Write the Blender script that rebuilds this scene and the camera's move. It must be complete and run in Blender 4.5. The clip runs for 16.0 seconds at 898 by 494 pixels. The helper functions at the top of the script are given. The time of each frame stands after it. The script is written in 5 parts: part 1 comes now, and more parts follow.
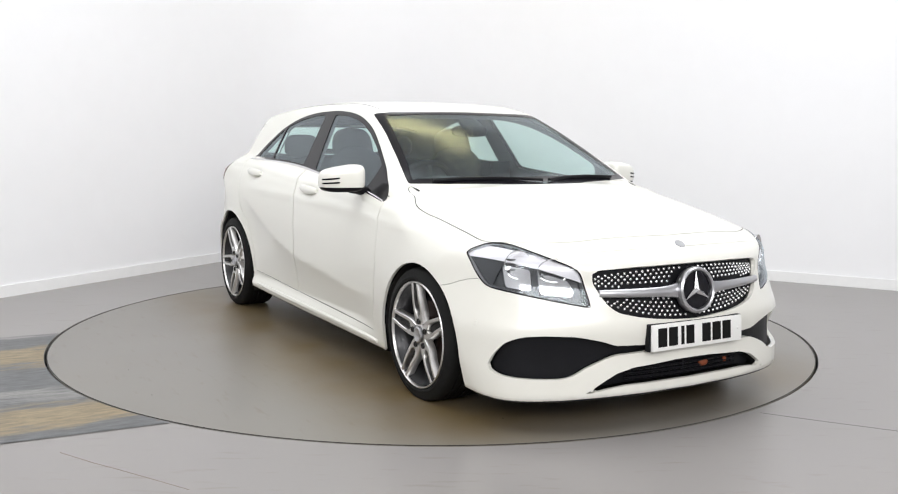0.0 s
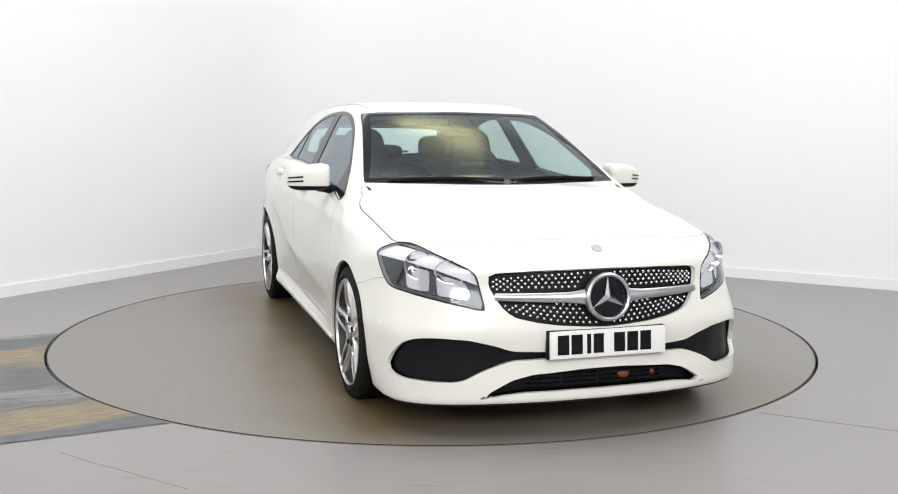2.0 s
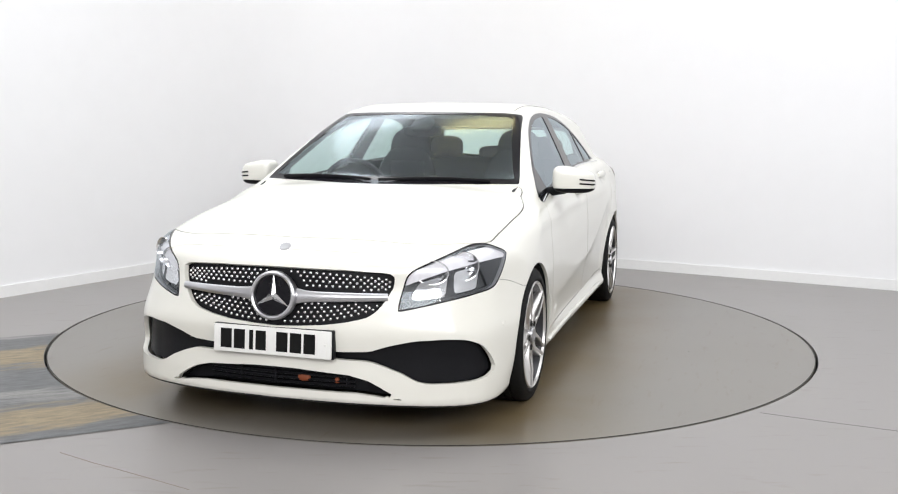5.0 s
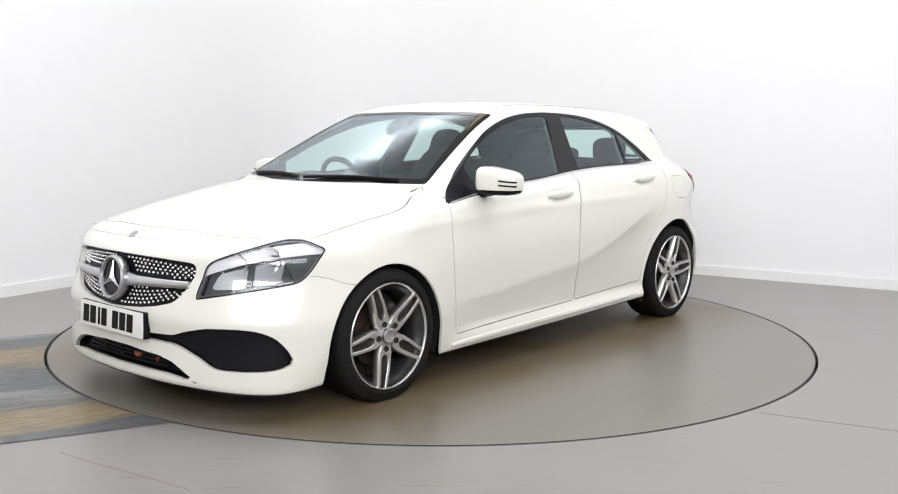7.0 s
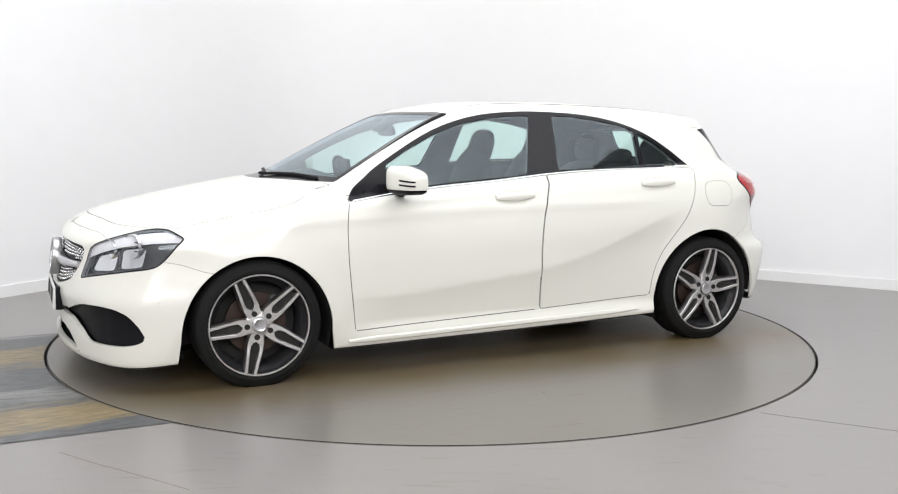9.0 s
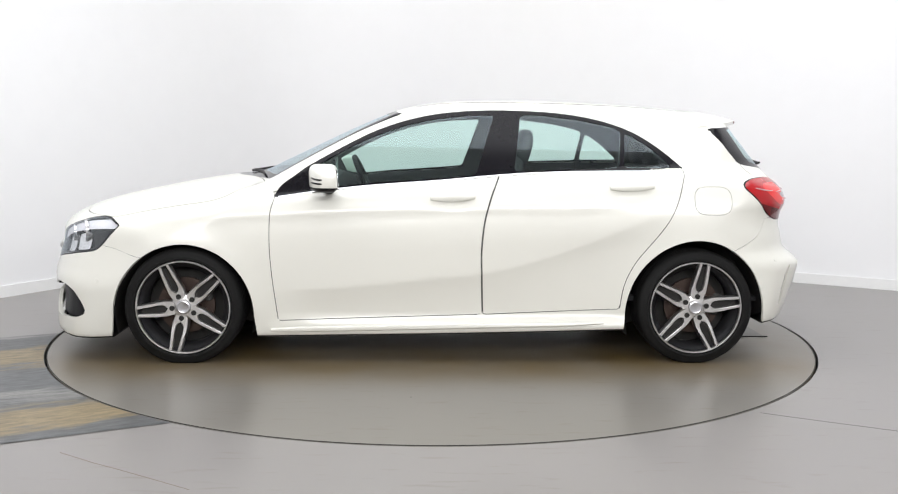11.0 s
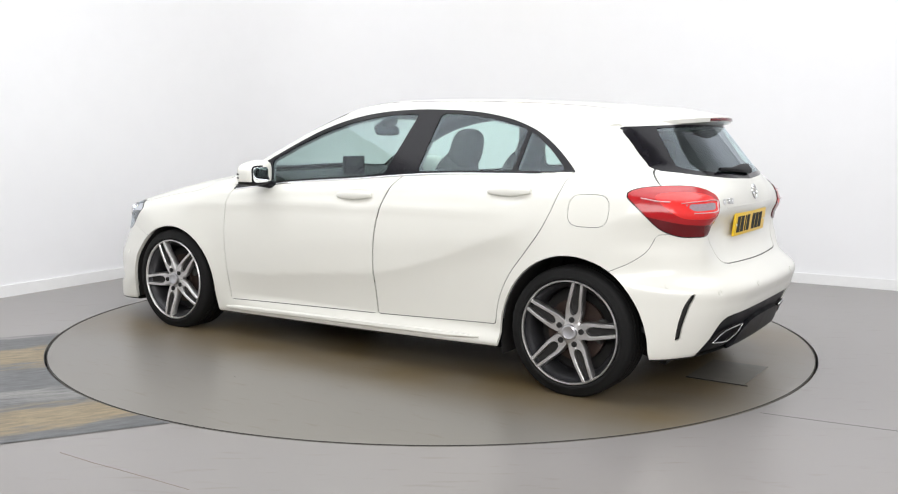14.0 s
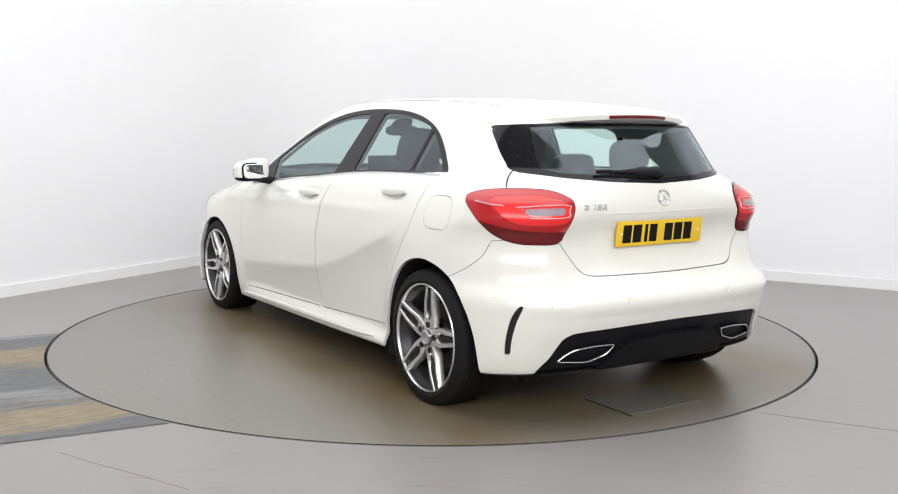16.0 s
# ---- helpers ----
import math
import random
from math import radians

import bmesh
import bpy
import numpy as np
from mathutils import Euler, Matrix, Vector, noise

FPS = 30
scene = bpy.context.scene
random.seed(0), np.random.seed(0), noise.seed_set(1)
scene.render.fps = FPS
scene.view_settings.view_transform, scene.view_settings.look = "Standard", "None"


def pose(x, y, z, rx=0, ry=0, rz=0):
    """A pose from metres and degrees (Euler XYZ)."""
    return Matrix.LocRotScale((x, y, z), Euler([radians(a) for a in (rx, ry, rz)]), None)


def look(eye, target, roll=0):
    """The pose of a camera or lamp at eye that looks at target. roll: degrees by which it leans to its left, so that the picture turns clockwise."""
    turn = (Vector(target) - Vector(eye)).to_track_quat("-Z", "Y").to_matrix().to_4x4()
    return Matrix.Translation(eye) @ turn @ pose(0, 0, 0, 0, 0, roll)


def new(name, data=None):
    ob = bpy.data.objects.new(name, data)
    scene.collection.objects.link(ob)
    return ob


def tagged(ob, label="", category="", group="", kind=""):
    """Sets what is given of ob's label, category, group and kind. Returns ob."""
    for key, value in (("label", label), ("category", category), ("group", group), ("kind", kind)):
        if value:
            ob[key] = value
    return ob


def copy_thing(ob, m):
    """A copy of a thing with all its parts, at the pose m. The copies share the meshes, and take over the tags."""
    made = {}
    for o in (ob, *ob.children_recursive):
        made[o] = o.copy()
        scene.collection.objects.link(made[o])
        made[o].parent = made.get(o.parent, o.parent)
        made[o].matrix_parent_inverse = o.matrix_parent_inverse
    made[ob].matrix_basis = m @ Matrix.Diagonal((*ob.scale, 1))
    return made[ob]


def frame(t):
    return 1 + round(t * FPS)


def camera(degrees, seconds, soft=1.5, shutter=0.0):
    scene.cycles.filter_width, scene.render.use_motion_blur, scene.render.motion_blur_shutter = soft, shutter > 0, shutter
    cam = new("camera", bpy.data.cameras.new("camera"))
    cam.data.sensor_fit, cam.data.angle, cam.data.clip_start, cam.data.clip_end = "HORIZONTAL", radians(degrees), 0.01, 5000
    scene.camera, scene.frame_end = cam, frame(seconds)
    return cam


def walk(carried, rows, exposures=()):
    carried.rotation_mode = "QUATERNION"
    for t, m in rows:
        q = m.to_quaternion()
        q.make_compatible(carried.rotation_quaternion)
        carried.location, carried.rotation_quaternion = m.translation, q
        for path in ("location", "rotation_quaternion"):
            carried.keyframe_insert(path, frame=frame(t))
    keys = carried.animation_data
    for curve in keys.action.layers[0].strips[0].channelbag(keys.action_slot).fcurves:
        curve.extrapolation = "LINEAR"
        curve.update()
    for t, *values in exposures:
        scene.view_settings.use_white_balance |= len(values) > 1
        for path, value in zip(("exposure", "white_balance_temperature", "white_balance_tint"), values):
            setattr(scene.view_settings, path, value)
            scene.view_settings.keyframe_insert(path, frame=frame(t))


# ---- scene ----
cam = camera(50.91, 16.0, soft=1.15)
EYE, TARGET = (0.0, -5.8145, 1.2259), (0.0924, 0.1398, 0.4927)
CAMPOSE = look(EYE, TARGET, 0.55)
walk(cam, [(0.0, CAMPOSE), (16.0, CAMPOSE)])

# ---------------------------------------------------------------- light
scene.view_settings.exposure = 0.0
world = bpy.data.worlds.new("world")
scene.world = world
world.use_nodes = True
world.node_tree.nodes["Background"].inputs[0].default_value = (0.9, 0.93, 1.0, 1)
world.node_tree.nodes["Background"].inputs[1].default_value = 0.05

ROOM_TURN = radians(-30.1)
CORNER = Vector((-1.16, 4.335, 0.0))
ROOM_U, ROOM_V, ROOM_H = 11.5, 12.0, 4.4


def room(u, v, z=0.0):
    """Room coordinates: u along the back wall, v away from it."""
    c, s = math.cos(ROOM_TURN), math.sin(ROOM_TURN)
    return Vector((CORNER.x + u * c + v * s, CORNER.y + u * s - v * c, z))


def softbox(name, at, aim, size_u, size_v, watts, colour):
    data = bpy.data.lights.new(name, "AREA")
    data.shape, data.size, data.size_y = "RECTANGLE", size_u, size_v
    data.energy, data.color = watts, colour
    ob = new(name, data)
    ob.matrix_world = look(at, aim)
    return ob


# one long softbox hangs over the car; unseen fill, added high behind the camera
softbox("overhead_lamp", (0.25, -1.05, 4.25), (0.25, -1.049, 0.0), 8.2, 3.4, 222, (0.945, 0.972, 1.0))
softbox("camera_fill", (0.6, -7.7, 3.35), (0.0, 0.6, 1.1), 8.5, 1.9, 355, (1.0, 0.992, 0.99))
# invented fill out of view, evens out the dim wall corner
softbox("corner_fill", (-0.75, 3.45, 4.3), (-1.0, 4.0, 1.2), 2.6, 0.8, 27, (0.97, 0.985, 1.0))
# a small yellow lamp under the ceiling, known by its glint in the windscreen
softbox("yellow_lamp", (0.35, 2.15, 4.2), (0.35, 1.2, 0.0), 1.2, 0.5, 6.5, (1.0, 0.88, 0.42)).data.shape = "ELLIPSE"


# ---------------------------------------------------------------- materials
def nodes_of(name):
    mat = bpy.data.materials.new(name)
    mat.use_nodes = True
    nt = mat.node_tree
    return mat, nt, nt.nodes["Principled BSDF"]


def plain(name, colour, rough=0.5, metal=0.0, coat=0.0, spec=0.5, vary=0.06, scale=30.0, bump=0.0):
    """A painted, moulded or metal surface with fine variation at two scales."""
    mat, nt, b = nodes_of(name)
    b.inputs["Roughness"].default_value = rough
    b.inputs["Metallic"].default_value = metal
    b.inputs["Coat Weight"].default_value = coat
    b.inputs["Coat Roughness"].default_value = 0.03
    b.inputs["Specular IOR Level"].default_value = spec
    tc = nt.nodes.new("ShaderNodeTexCoord")
    n1 = nt.nodes.new("ShaderNodeTexNoise")
    n1.inputs["Scale"].default_value = scale
    n1.inputs["Detail"].default_value = 6
    n2 = nt.nodes.new("ShaderNodeTexNoise")
    n2.inputs["Scale"].default_value = scale / 14
    nt.links.new(tc.outputs["Object"], n1.inputs["Vector"])
    nt.links.new(tc.outputs["Object"], n2.inputs["Vector"])
    add = nt.nodes.new("ShaderNodeMath")
    add.operation = "ADD"
    nt.links.new(n1.outputs["Fac"], add.inputs[0])
    nt.links.new(n2.outputs["Fac"], add.inputs[1])
    ramp = nt.nodes.new("ShaderNodeMapRange")
    ramp.inputs["From Min"].default_value, ramp.inputs["From Max"].default_value = 0.6, 1.4
    ramp.inputs["To Min"].default_value, ramp.inputs["To Max"].default_value = 1 - vary, 1 + vary
    nt.links.new(add.outputs[0], ramp.inputs["Value"])
    mul = nt.nodes.new("ShaderNodeVectorMath")
    mul.operation = "SCALE"
    mul.inputs[0].default_value = colour
    nt.links.new(ramp.outputs[0], mul.inputs["Scale"])
    nt.links.new(mul.outputs[0], b.inputs["Base Color"])
    if bump:
        bp = nt.nodes.new("ShaderNodeBump")
        bp.inputs["Strength"].default_value = bump
        bp.inputs["Distance"].default_value = 0.002
        nt.links.new(n1.outputs["Fac"], bp.inputs["Height"])
        nt.links.new(bp.outputs[0], b.inputs["Normal"])
    return mat


def pane(name, tint, gloss=1.0, rough=0.03):
    """Thin tinted glass: see-through with a Fresnel mirror on top."""
    mat, nt, b = nodes_of(name)
    nt.nodes.remove(b)
    out = nt.nodes["Material Output"]
    tr = nt.nodes.new("ShaderNodeBsdfTransparent")
    tr.inputs[0].default_value = (*tint, 1)
    gl = nt.nodes.new("ShaderNodeBsdfGlossy")
    gl.inputs["Roughness"].default_value = rough
    gl.inputs["Color"].default_value = (gloss * 0.84, gloss * 0.93, gloss, 1)
    lw = nt.nodes.new("ShaderNodeLayerWeight")
    lw.inputs["Blend"].default_value = 0.5
    pw = nt.nodes.new("ShaderNodeMath")
    pw.operation, pw.inputs[1].default_value = "POWER", 4.0
    nt.links.new(lw.outputs["Facing"], pw.inputs[0])
    fr = nt.nodes.new("ShaderNodeMapRange")
    fr.inputs["To Min"].default_value, fr.inputs["To Max"].default_value = 0.062, 0.95
    nt.links.new(pw.outputs[0], fr.inputs["Value"])
    mix = nt.nodes.new("ShaderNodeMixShader")
    nt.links.new(fr.outputs[0], mix.inputs[0])
    nt.links.new(tr.outputs[0], mix.inputs[1])
    nt.links.new(gl.outputs[0], mix.inputs[2])
    nt.links.new(mix.outputs[0], out.inputs[0])
    return mat


def floor_paint(name, base, stains, mid_tint=None):
    """Grey sealed floor: faint mottling, scuffs, soft sheen; stains adds brown smears."""
    mat, nt, b = nodes_of(name)
    tc = nt.nodes.new("ShaderNodeTexCoord")
    big = nt.nodes.new("ShaderNodeTexNoise")
    big.inputs["Scale"].default_value, big.inputs["Detail"].default_value = 0.9, 4
    fine = nt.nodes.new("ShaderNodeTexNoise")
    fine.inputs["Scale"].default_value, fine.inputs["Detail"].default_value = 60, 8
    mp = nt.nodes.new("ShaderNodeMapping")
    mp.inputs["Scale"].default_value = (3.0, 14.0, 1)
    mp.inputs["Rotation"].default_value = (0, 0, 0.5)
    scuff = nt.nodes.new("ShaderNodeTexNoise")
    scuff.inputs["Scale"].default_value, scuff.inputs["Detail"].default_value = 1.6, 7
    for n in (big, fine, mp):
        nt.links.new(tc.outputs["Object"], n.inputs["Vector"])
    nt.links.new(mp.outputs[0], scuff.inputs["Vector"])
    r1 = nt.nodes.new("ShaderNodeValToRGB")
    r1.color_ramp.elements[0].position, r1.color_ramp.elements[1].position = 0.3, 0.72
    r1.color_ramp.elements[0].color = (*[v * 0.93 for v in base], 1)
    r1.color_ramp.elements[1].color = (*[v * 1.06 for v in base], 1)
    nt.links.new(big.outputs["Fac"], r1.inputs[0])
    r2 = nt.nodes.new("ShaderNodeValToRGB")
    r2.color_ramp.elements[0].position, r2.color_ramp.elements[1].position = 0.60, 0.79
    r2.color_ramp.elements[0].color, r2.color_ramp.elements[1].color = (0, 0, 0, 1), (1, 1, 1, 1)
    nt.links.new(scuff.outputs["Fac"], r2.inputs[0])
    m1 = nt.nodes.new("ShaderNodeMixRGB")
    m1.inputs[2].default_value = (*stains, 1)
    f = nt.nodes.new("ShaderNodeMath")
    f.operation = "MULTIPLY"
    f.inputs[1].default_value = 0.55
    nt.links.new(r2.outputs[0], f.inputs[0])
    nt.links.new(f.outputs[0], m1.inputs[0])
    nt.links.new(r1.outputs[0], m1.inputs[1])
    last = m1
    if mid_tint:
        # blotchy brown tint over a soft-edged rectangle round the centre, where the car stands
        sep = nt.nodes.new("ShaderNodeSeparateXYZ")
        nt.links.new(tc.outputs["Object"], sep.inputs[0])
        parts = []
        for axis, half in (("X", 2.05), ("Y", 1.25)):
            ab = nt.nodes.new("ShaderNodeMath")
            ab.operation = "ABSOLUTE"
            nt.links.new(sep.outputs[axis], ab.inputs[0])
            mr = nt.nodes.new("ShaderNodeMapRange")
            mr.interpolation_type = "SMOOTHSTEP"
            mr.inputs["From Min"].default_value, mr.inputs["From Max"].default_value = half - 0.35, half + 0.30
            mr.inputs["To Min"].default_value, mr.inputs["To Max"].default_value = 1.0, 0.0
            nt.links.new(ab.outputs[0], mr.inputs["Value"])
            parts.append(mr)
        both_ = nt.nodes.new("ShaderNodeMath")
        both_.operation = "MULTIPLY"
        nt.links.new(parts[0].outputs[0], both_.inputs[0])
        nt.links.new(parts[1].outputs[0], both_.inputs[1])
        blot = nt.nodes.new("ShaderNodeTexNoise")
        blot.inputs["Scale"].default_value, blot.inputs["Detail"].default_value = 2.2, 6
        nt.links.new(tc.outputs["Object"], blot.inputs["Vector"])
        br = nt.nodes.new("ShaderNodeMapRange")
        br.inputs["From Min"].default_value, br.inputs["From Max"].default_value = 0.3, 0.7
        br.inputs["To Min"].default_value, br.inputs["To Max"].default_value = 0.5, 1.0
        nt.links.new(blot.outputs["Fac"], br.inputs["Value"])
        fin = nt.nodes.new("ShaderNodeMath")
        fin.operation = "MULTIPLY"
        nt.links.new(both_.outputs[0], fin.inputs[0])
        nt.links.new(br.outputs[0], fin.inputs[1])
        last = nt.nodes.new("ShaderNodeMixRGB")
        last.inputs[2].default_value = (*mid_tint, 1)
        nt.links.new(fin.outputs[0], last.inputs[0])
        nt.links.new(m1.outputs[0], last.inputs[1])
    nt.links.new(last.outputs[0], b.inputs["Base Color"])
    rr = nt.nodes.new("ShaderNodeMapRange")
    rr.inputs["To Min"].default_value, rr.inputs["To Max"].default_value = 0.24, 0.42
    nt.links.new(big.outputs["Fac"], rr.inputs["Value"])
    nt.links.new(rr.outputs[0], b.inputs["Roughness"])
    bp = nt.nodes.new("ShaderNodeBump")
    bp.inputs["Strength"].default_value, bp.inputs["Distance"].default_value = 0.05, 0.001
    nt.links.new(fine.outputs["Fac"], bp.inputs["Height"])
    nt.links.new(bp.outputs[0], b.inputs["Normal"])
    return mat


def worn_patch(name):
    """Old floor coating: grey and brown bands along the run of the wheels, broken by scratches."""
    mat, nt, b = nodes_of(name)
    tc = nt.nodes.new("ShaderNodeTexCoord")
    sep = nt.nodes.new("ShaderNodeSeparateXYZ")
    nt.links.new(tc.outputs["Object"], sep.inputs[0])
    mp = nt.nodes.new("ShaderNodeMapping")
    mp.inputs["Scale"].default_value = (1.2, 5.0, 1)
    nt.links.new(tc.outputs["Object"], mp.inputs["Vector"])
    n = nt.nodes.new("ShaderNodeTexNoise")
    n.inputs["Scale"].default_value, n.inputs["Detail"].default_value, n.inputs["Roughness"].default_value = 1.7, 9, 0.65
    nt.links.new(mp.outputs[0], n.inputs["Vector"])
    off = nt.nodes.new("ShaderNodeMath")
    off.operation, off.inputs[1].default_value, off.inputs[2].default_value = "MULTIPLY_ADD", 0.85, -0.425
    nt.links.new(n.outputs["Fac"], off.inputs[0])
    add = nt.nodes.new("ShaderNodeMath")
    add.operation = "ADD"
    nt.links.new(sep.outputs["Y"], add.inputs[0])
    nt.links.new(off.outputs[0], add.inputs[1])
    mr = nt.nodes.new("ShaderNodeMapRange")
    mr.inputs["From Min"].default_value, mr.inputs["From Max"].default_value = -1.05, 1.05
    nt.links.new(add.outputs[0], mr.inputs["Value"])
    ramp = nt.nodes.new("ShaderNodeValToRGB")
    cr = ramp.color_ramp
    grey, pale, brown = (0.085, 0.088, 0.092, 1), (0.20, 0.196, 0.188, 1), (0.205, 0.158, 0.088, 1)
    cr.elements[0].position, cr.elements[0].color = 0.0, pale
    cr.elements[1].position, cr.elements[1].color = 1.0, grey
    for pos, col in ((0.06, grey), (0.16, grey), (0.20, brown), (0.36, brown), (0.41, grey), (0.60, grey), (0.66, pale), (0.74, grey), (0.80, brown), (0.90, brown), (0.94, grey)):
        e = cr.elements.new(pos)
        e.color = col
    nt.links.new(mr.outputs[0], ramp.inputs[0])
    f2 = nt.nodes.new("ShaderNodeTexNoise")
    f2.inputs["Scale"].default_value, f2.inputs["Detail"].default_value, f2.inputs["Roughness"].default_value = 7, 10, 0.7
    nt.links.new(mp.outputs[0], f2.inputs["Vector"])
    sc = nt.nodes.new("ShaderNodeMapRange")
    sc.inputs["From Min"].default_value, sc.inputs["From Max"].default_value = 0.3, 0.7
    sc.inputs["To Min"].default_value, sc.inputs["To Max"].default_value = 0.5, 1.55
    nt.links.new(f2.outputs["Fac"], sc.inputs["Value"])
    mul = nt.nodes.new("ShaderNodeVectorMath")
    mul.operation = "SCALE"
    nt.links.new(ramp.outputs[0], mul.inputs[0])
    nt.links.new(sc.outputs[0], mul.inputs["Scale"])
    nt.links.new(mul.outputs[0], b.inputs["Base Color"])
    b.inputs["Roughness"].default_value = 0.42
    return mat


PATCH = worn_patch("worn_floor_coating")
WALL = plain("white_wall_paint", (0.85, 0.85, 0.865), 0.6, vary=0.012, scale=6, bump=0.05)
CEIL = plain("white_ceiling_paint", (0.74, 0.74, 0.74), 0.8, vary=0.02, scale=4)
SKIRT = plain("white_gloss_paint", (0.84, 0.84, 0.84), 0.35, vary=0.02)
FLOOR = floor_paint("grey_floor_paint", (0.252, 0.238, 0.230), (0.17, 0.145, 0.12))
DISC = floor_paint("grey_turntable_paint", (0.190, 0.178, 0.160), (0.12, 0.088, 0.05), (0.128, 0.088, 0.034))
PAINT = plain("white_car_paint", (0.755, 0.748, 0.69), 0.28, coat=0.6, vary=0.008, scale=4)
PAINT.node_tree.nodes["Principled BSDF"].inputs["Coat Roughness"].default_value = 0.10
BLACKP = plain("black_gloss_trim", (0.006, 0.0055, 0.008), 0.14, vary=0.1, spec=0.22)
RUBBER = plain("tyre_rubber", (0.010, 0.010, 0.010), 0.7, vary=0.15, scale=60, bump=0.3, spec=0.15)
PLASTIC = plain("black_grained_plastic", (0.007, 0.0072, 0.009), 0.45, vary=0.15, scale=90, bump=0.2, spec=0.15)
DARK = plain("dark_underside", (0.015, 0.014, 0.013), 0.8, vary=0.2)
CRACK = plain("reddish_crack", (0.20, 0.14, 0.115), 0.7, vary=0.2)
SEAM = plain("dark_seam", (0.06, 0.06, 0.057), 0.7, vary=0.1)
CHROME = plain("chrome", (0.75, 0.75, 0.76), 0.12, 1.0, vary=0.02)
SILVER = plain("satin_silver", (0.55, 0.55, 0.57), 0.3, 1.0, vary=0.03)
CABIN = plain("charcoal_cabin_fabric", (0.024, 0.025, 0.028), 0.8, vary=0.15, scale=120, bump=0.3)
GLASS = pane("tinted_glass", (0.76, 0.90, 0.86))
LENS = pane("clear_lamp_lens", (0.95, 0.96, 0.97), 0.7, 0.03)
REDLENS = plain("red_lamp_lens", (0.40, 0.010, 0.014), 0.1, coat=0.15, spec=0.4, vary=0.05)
REDDARK = plain("deep_red_lamp_lens", (0.115, 0.002, 0.005), 0.1, coat=0.15, spec=0.4, vary=0.05)
REDBAND = plain("bright_red_lamp_band", (0.76, 0.026, 0.024), 0.15, coat=0.15, spec=0.4, vary=0.05)
CLEARLENS = plain("frosted_reversing_lens", (0.30, 0.24, 0.27), 0.15, coat=0.3, vary=0.25, scale=150)
LIGHTGUIDE = plain("pale_light_guide", (0.72, 0.50, 0.52), 0.2, coat=0.3, vary=0.1, scale=90)
GUN = plain("gunmetal_wheel_paint", (0.035, 0.035, 0.038), 0.36, 0.4, vary=0.06)
POLISH = plain("machined_alloy", (0.66, 0.65, 0.64), 0.34, 1.0, vary=0.05, scale=80)
RUST = plain("rusty_brake_disc", (0.055, 0.036, 0.029), 0.5, 0.5, vary=0.25)
LINER = plain("grey_cabin_lining", (0.13, 0.135, 0.14), 0.85, vary=0.08, scale=150, bump=0.2)
LAMPDARK = plain("lamp_housing_dark", (0.045, 0.046, 0.05), 0.35, vary=0.1)
LAMPPALE = plain("lamp_strip_pale", (0.84, 0.82, 0.85), 0.3, 0.1, vary=0.12, scale=70)
LAMPGREY = plain("lamp_housing_grey", (0.33, 0.33, 0.34), 0.28, 0.3, vary=0.1)
LAMPSHELL = plain("lamp_shell_silver", (0.075, 0.076, 0.08), 0.24, 0.4, vary=0.12, scale=60)
LAMPSILVER = plain("lamp_reflector_silver", (0.86, 0.86, 0.87), 0.10, 0.9, vary=0.05)
PLATEW = plain("white_reflective_plate", (0.78, 0.78, 0.76), 0.35, vary=0.03, scale=200)
PLATEY = plain("yellow_reflective_plate", (0.80, 0.52, 0.02), 0.35, vary=0.03, scale=200)
INK = plain("black_plate_ink", (0.008, 0.008, 0.008), 0.5, vary=0.05, spec=0.1)
PLATE = plain("dull_steel_plate", (0.13, 0.122, 0.105), 0.4, vary=0.15, scale=14)
ORANGE = plain("faded_orange_plastic", (0.20, 0.045, 0.012), 0.6, vary=0.15)
MIRRORG = plain("mirror_glass", (0.8, 0.82, 0.84), 0.02, 1.0, vary=0.0)
SCREEN = pane("windscreen_glass", (0.78, 0.90, 0.87), 1.0, 0.16)


# ---------------------------------------------------------------- mesh helpers
def mesh_ob(name, verts, faces, mat, parent=None, smooth=True, label="", normals=None):
    me = bpy.data.meshes.new(name)
    me.from_pydata([tuple(v) for v in verts], [], [tuple(f) for f in faces])
    me.validate()
    me.update()
    if smooth:
        me.polygons.foreach_set("use_smooth", [True] * len(me.polygons))
    if normals is not None and len(me.vertices) == len(normals):
        me.normals_split_custom_set_from_vertices([tuple(n) for n in normals])
    me.materials.append(mat)
    ob = new(name, me)
    if parent:
        ob.parent = parent
    if label:
        tagged(ob, label)
    return ob


def part(name, bm, mat, parent=None, label="", smooth=True):
    me = bpy.data.meshes.new(name)
    bm.to_mesh(me)
    bm.free()
    if smooth:
        me.polygons.foreach_set("use_smooth", [True] * len(me.polygons))
        me.set_sharp_from_angle(angle=radians(38))
    me.materials.append(mat)
    ob = new(name, me)
    if parent:
        ob.parent = parent
    if label:
        tagged(ob, label)
    return ob


def box_bm(size, at=(0, 0, 0), bevel=0.0, segs=2, rot=None):
    bm = bmesh.new()
    m = Matrix.Translation(at) @ (rot or Matrix()) @ Matrix.Diagonal((*size, 1))
    bmesh.ops.create_cube(bm, size=1, matrix=m)
    if bevel:
        bmesh.ops.bevel(bm, geom=bm.edges[:], offset=bevel, segments=segs, profile=0.6, affect="EDGES")
    return bm


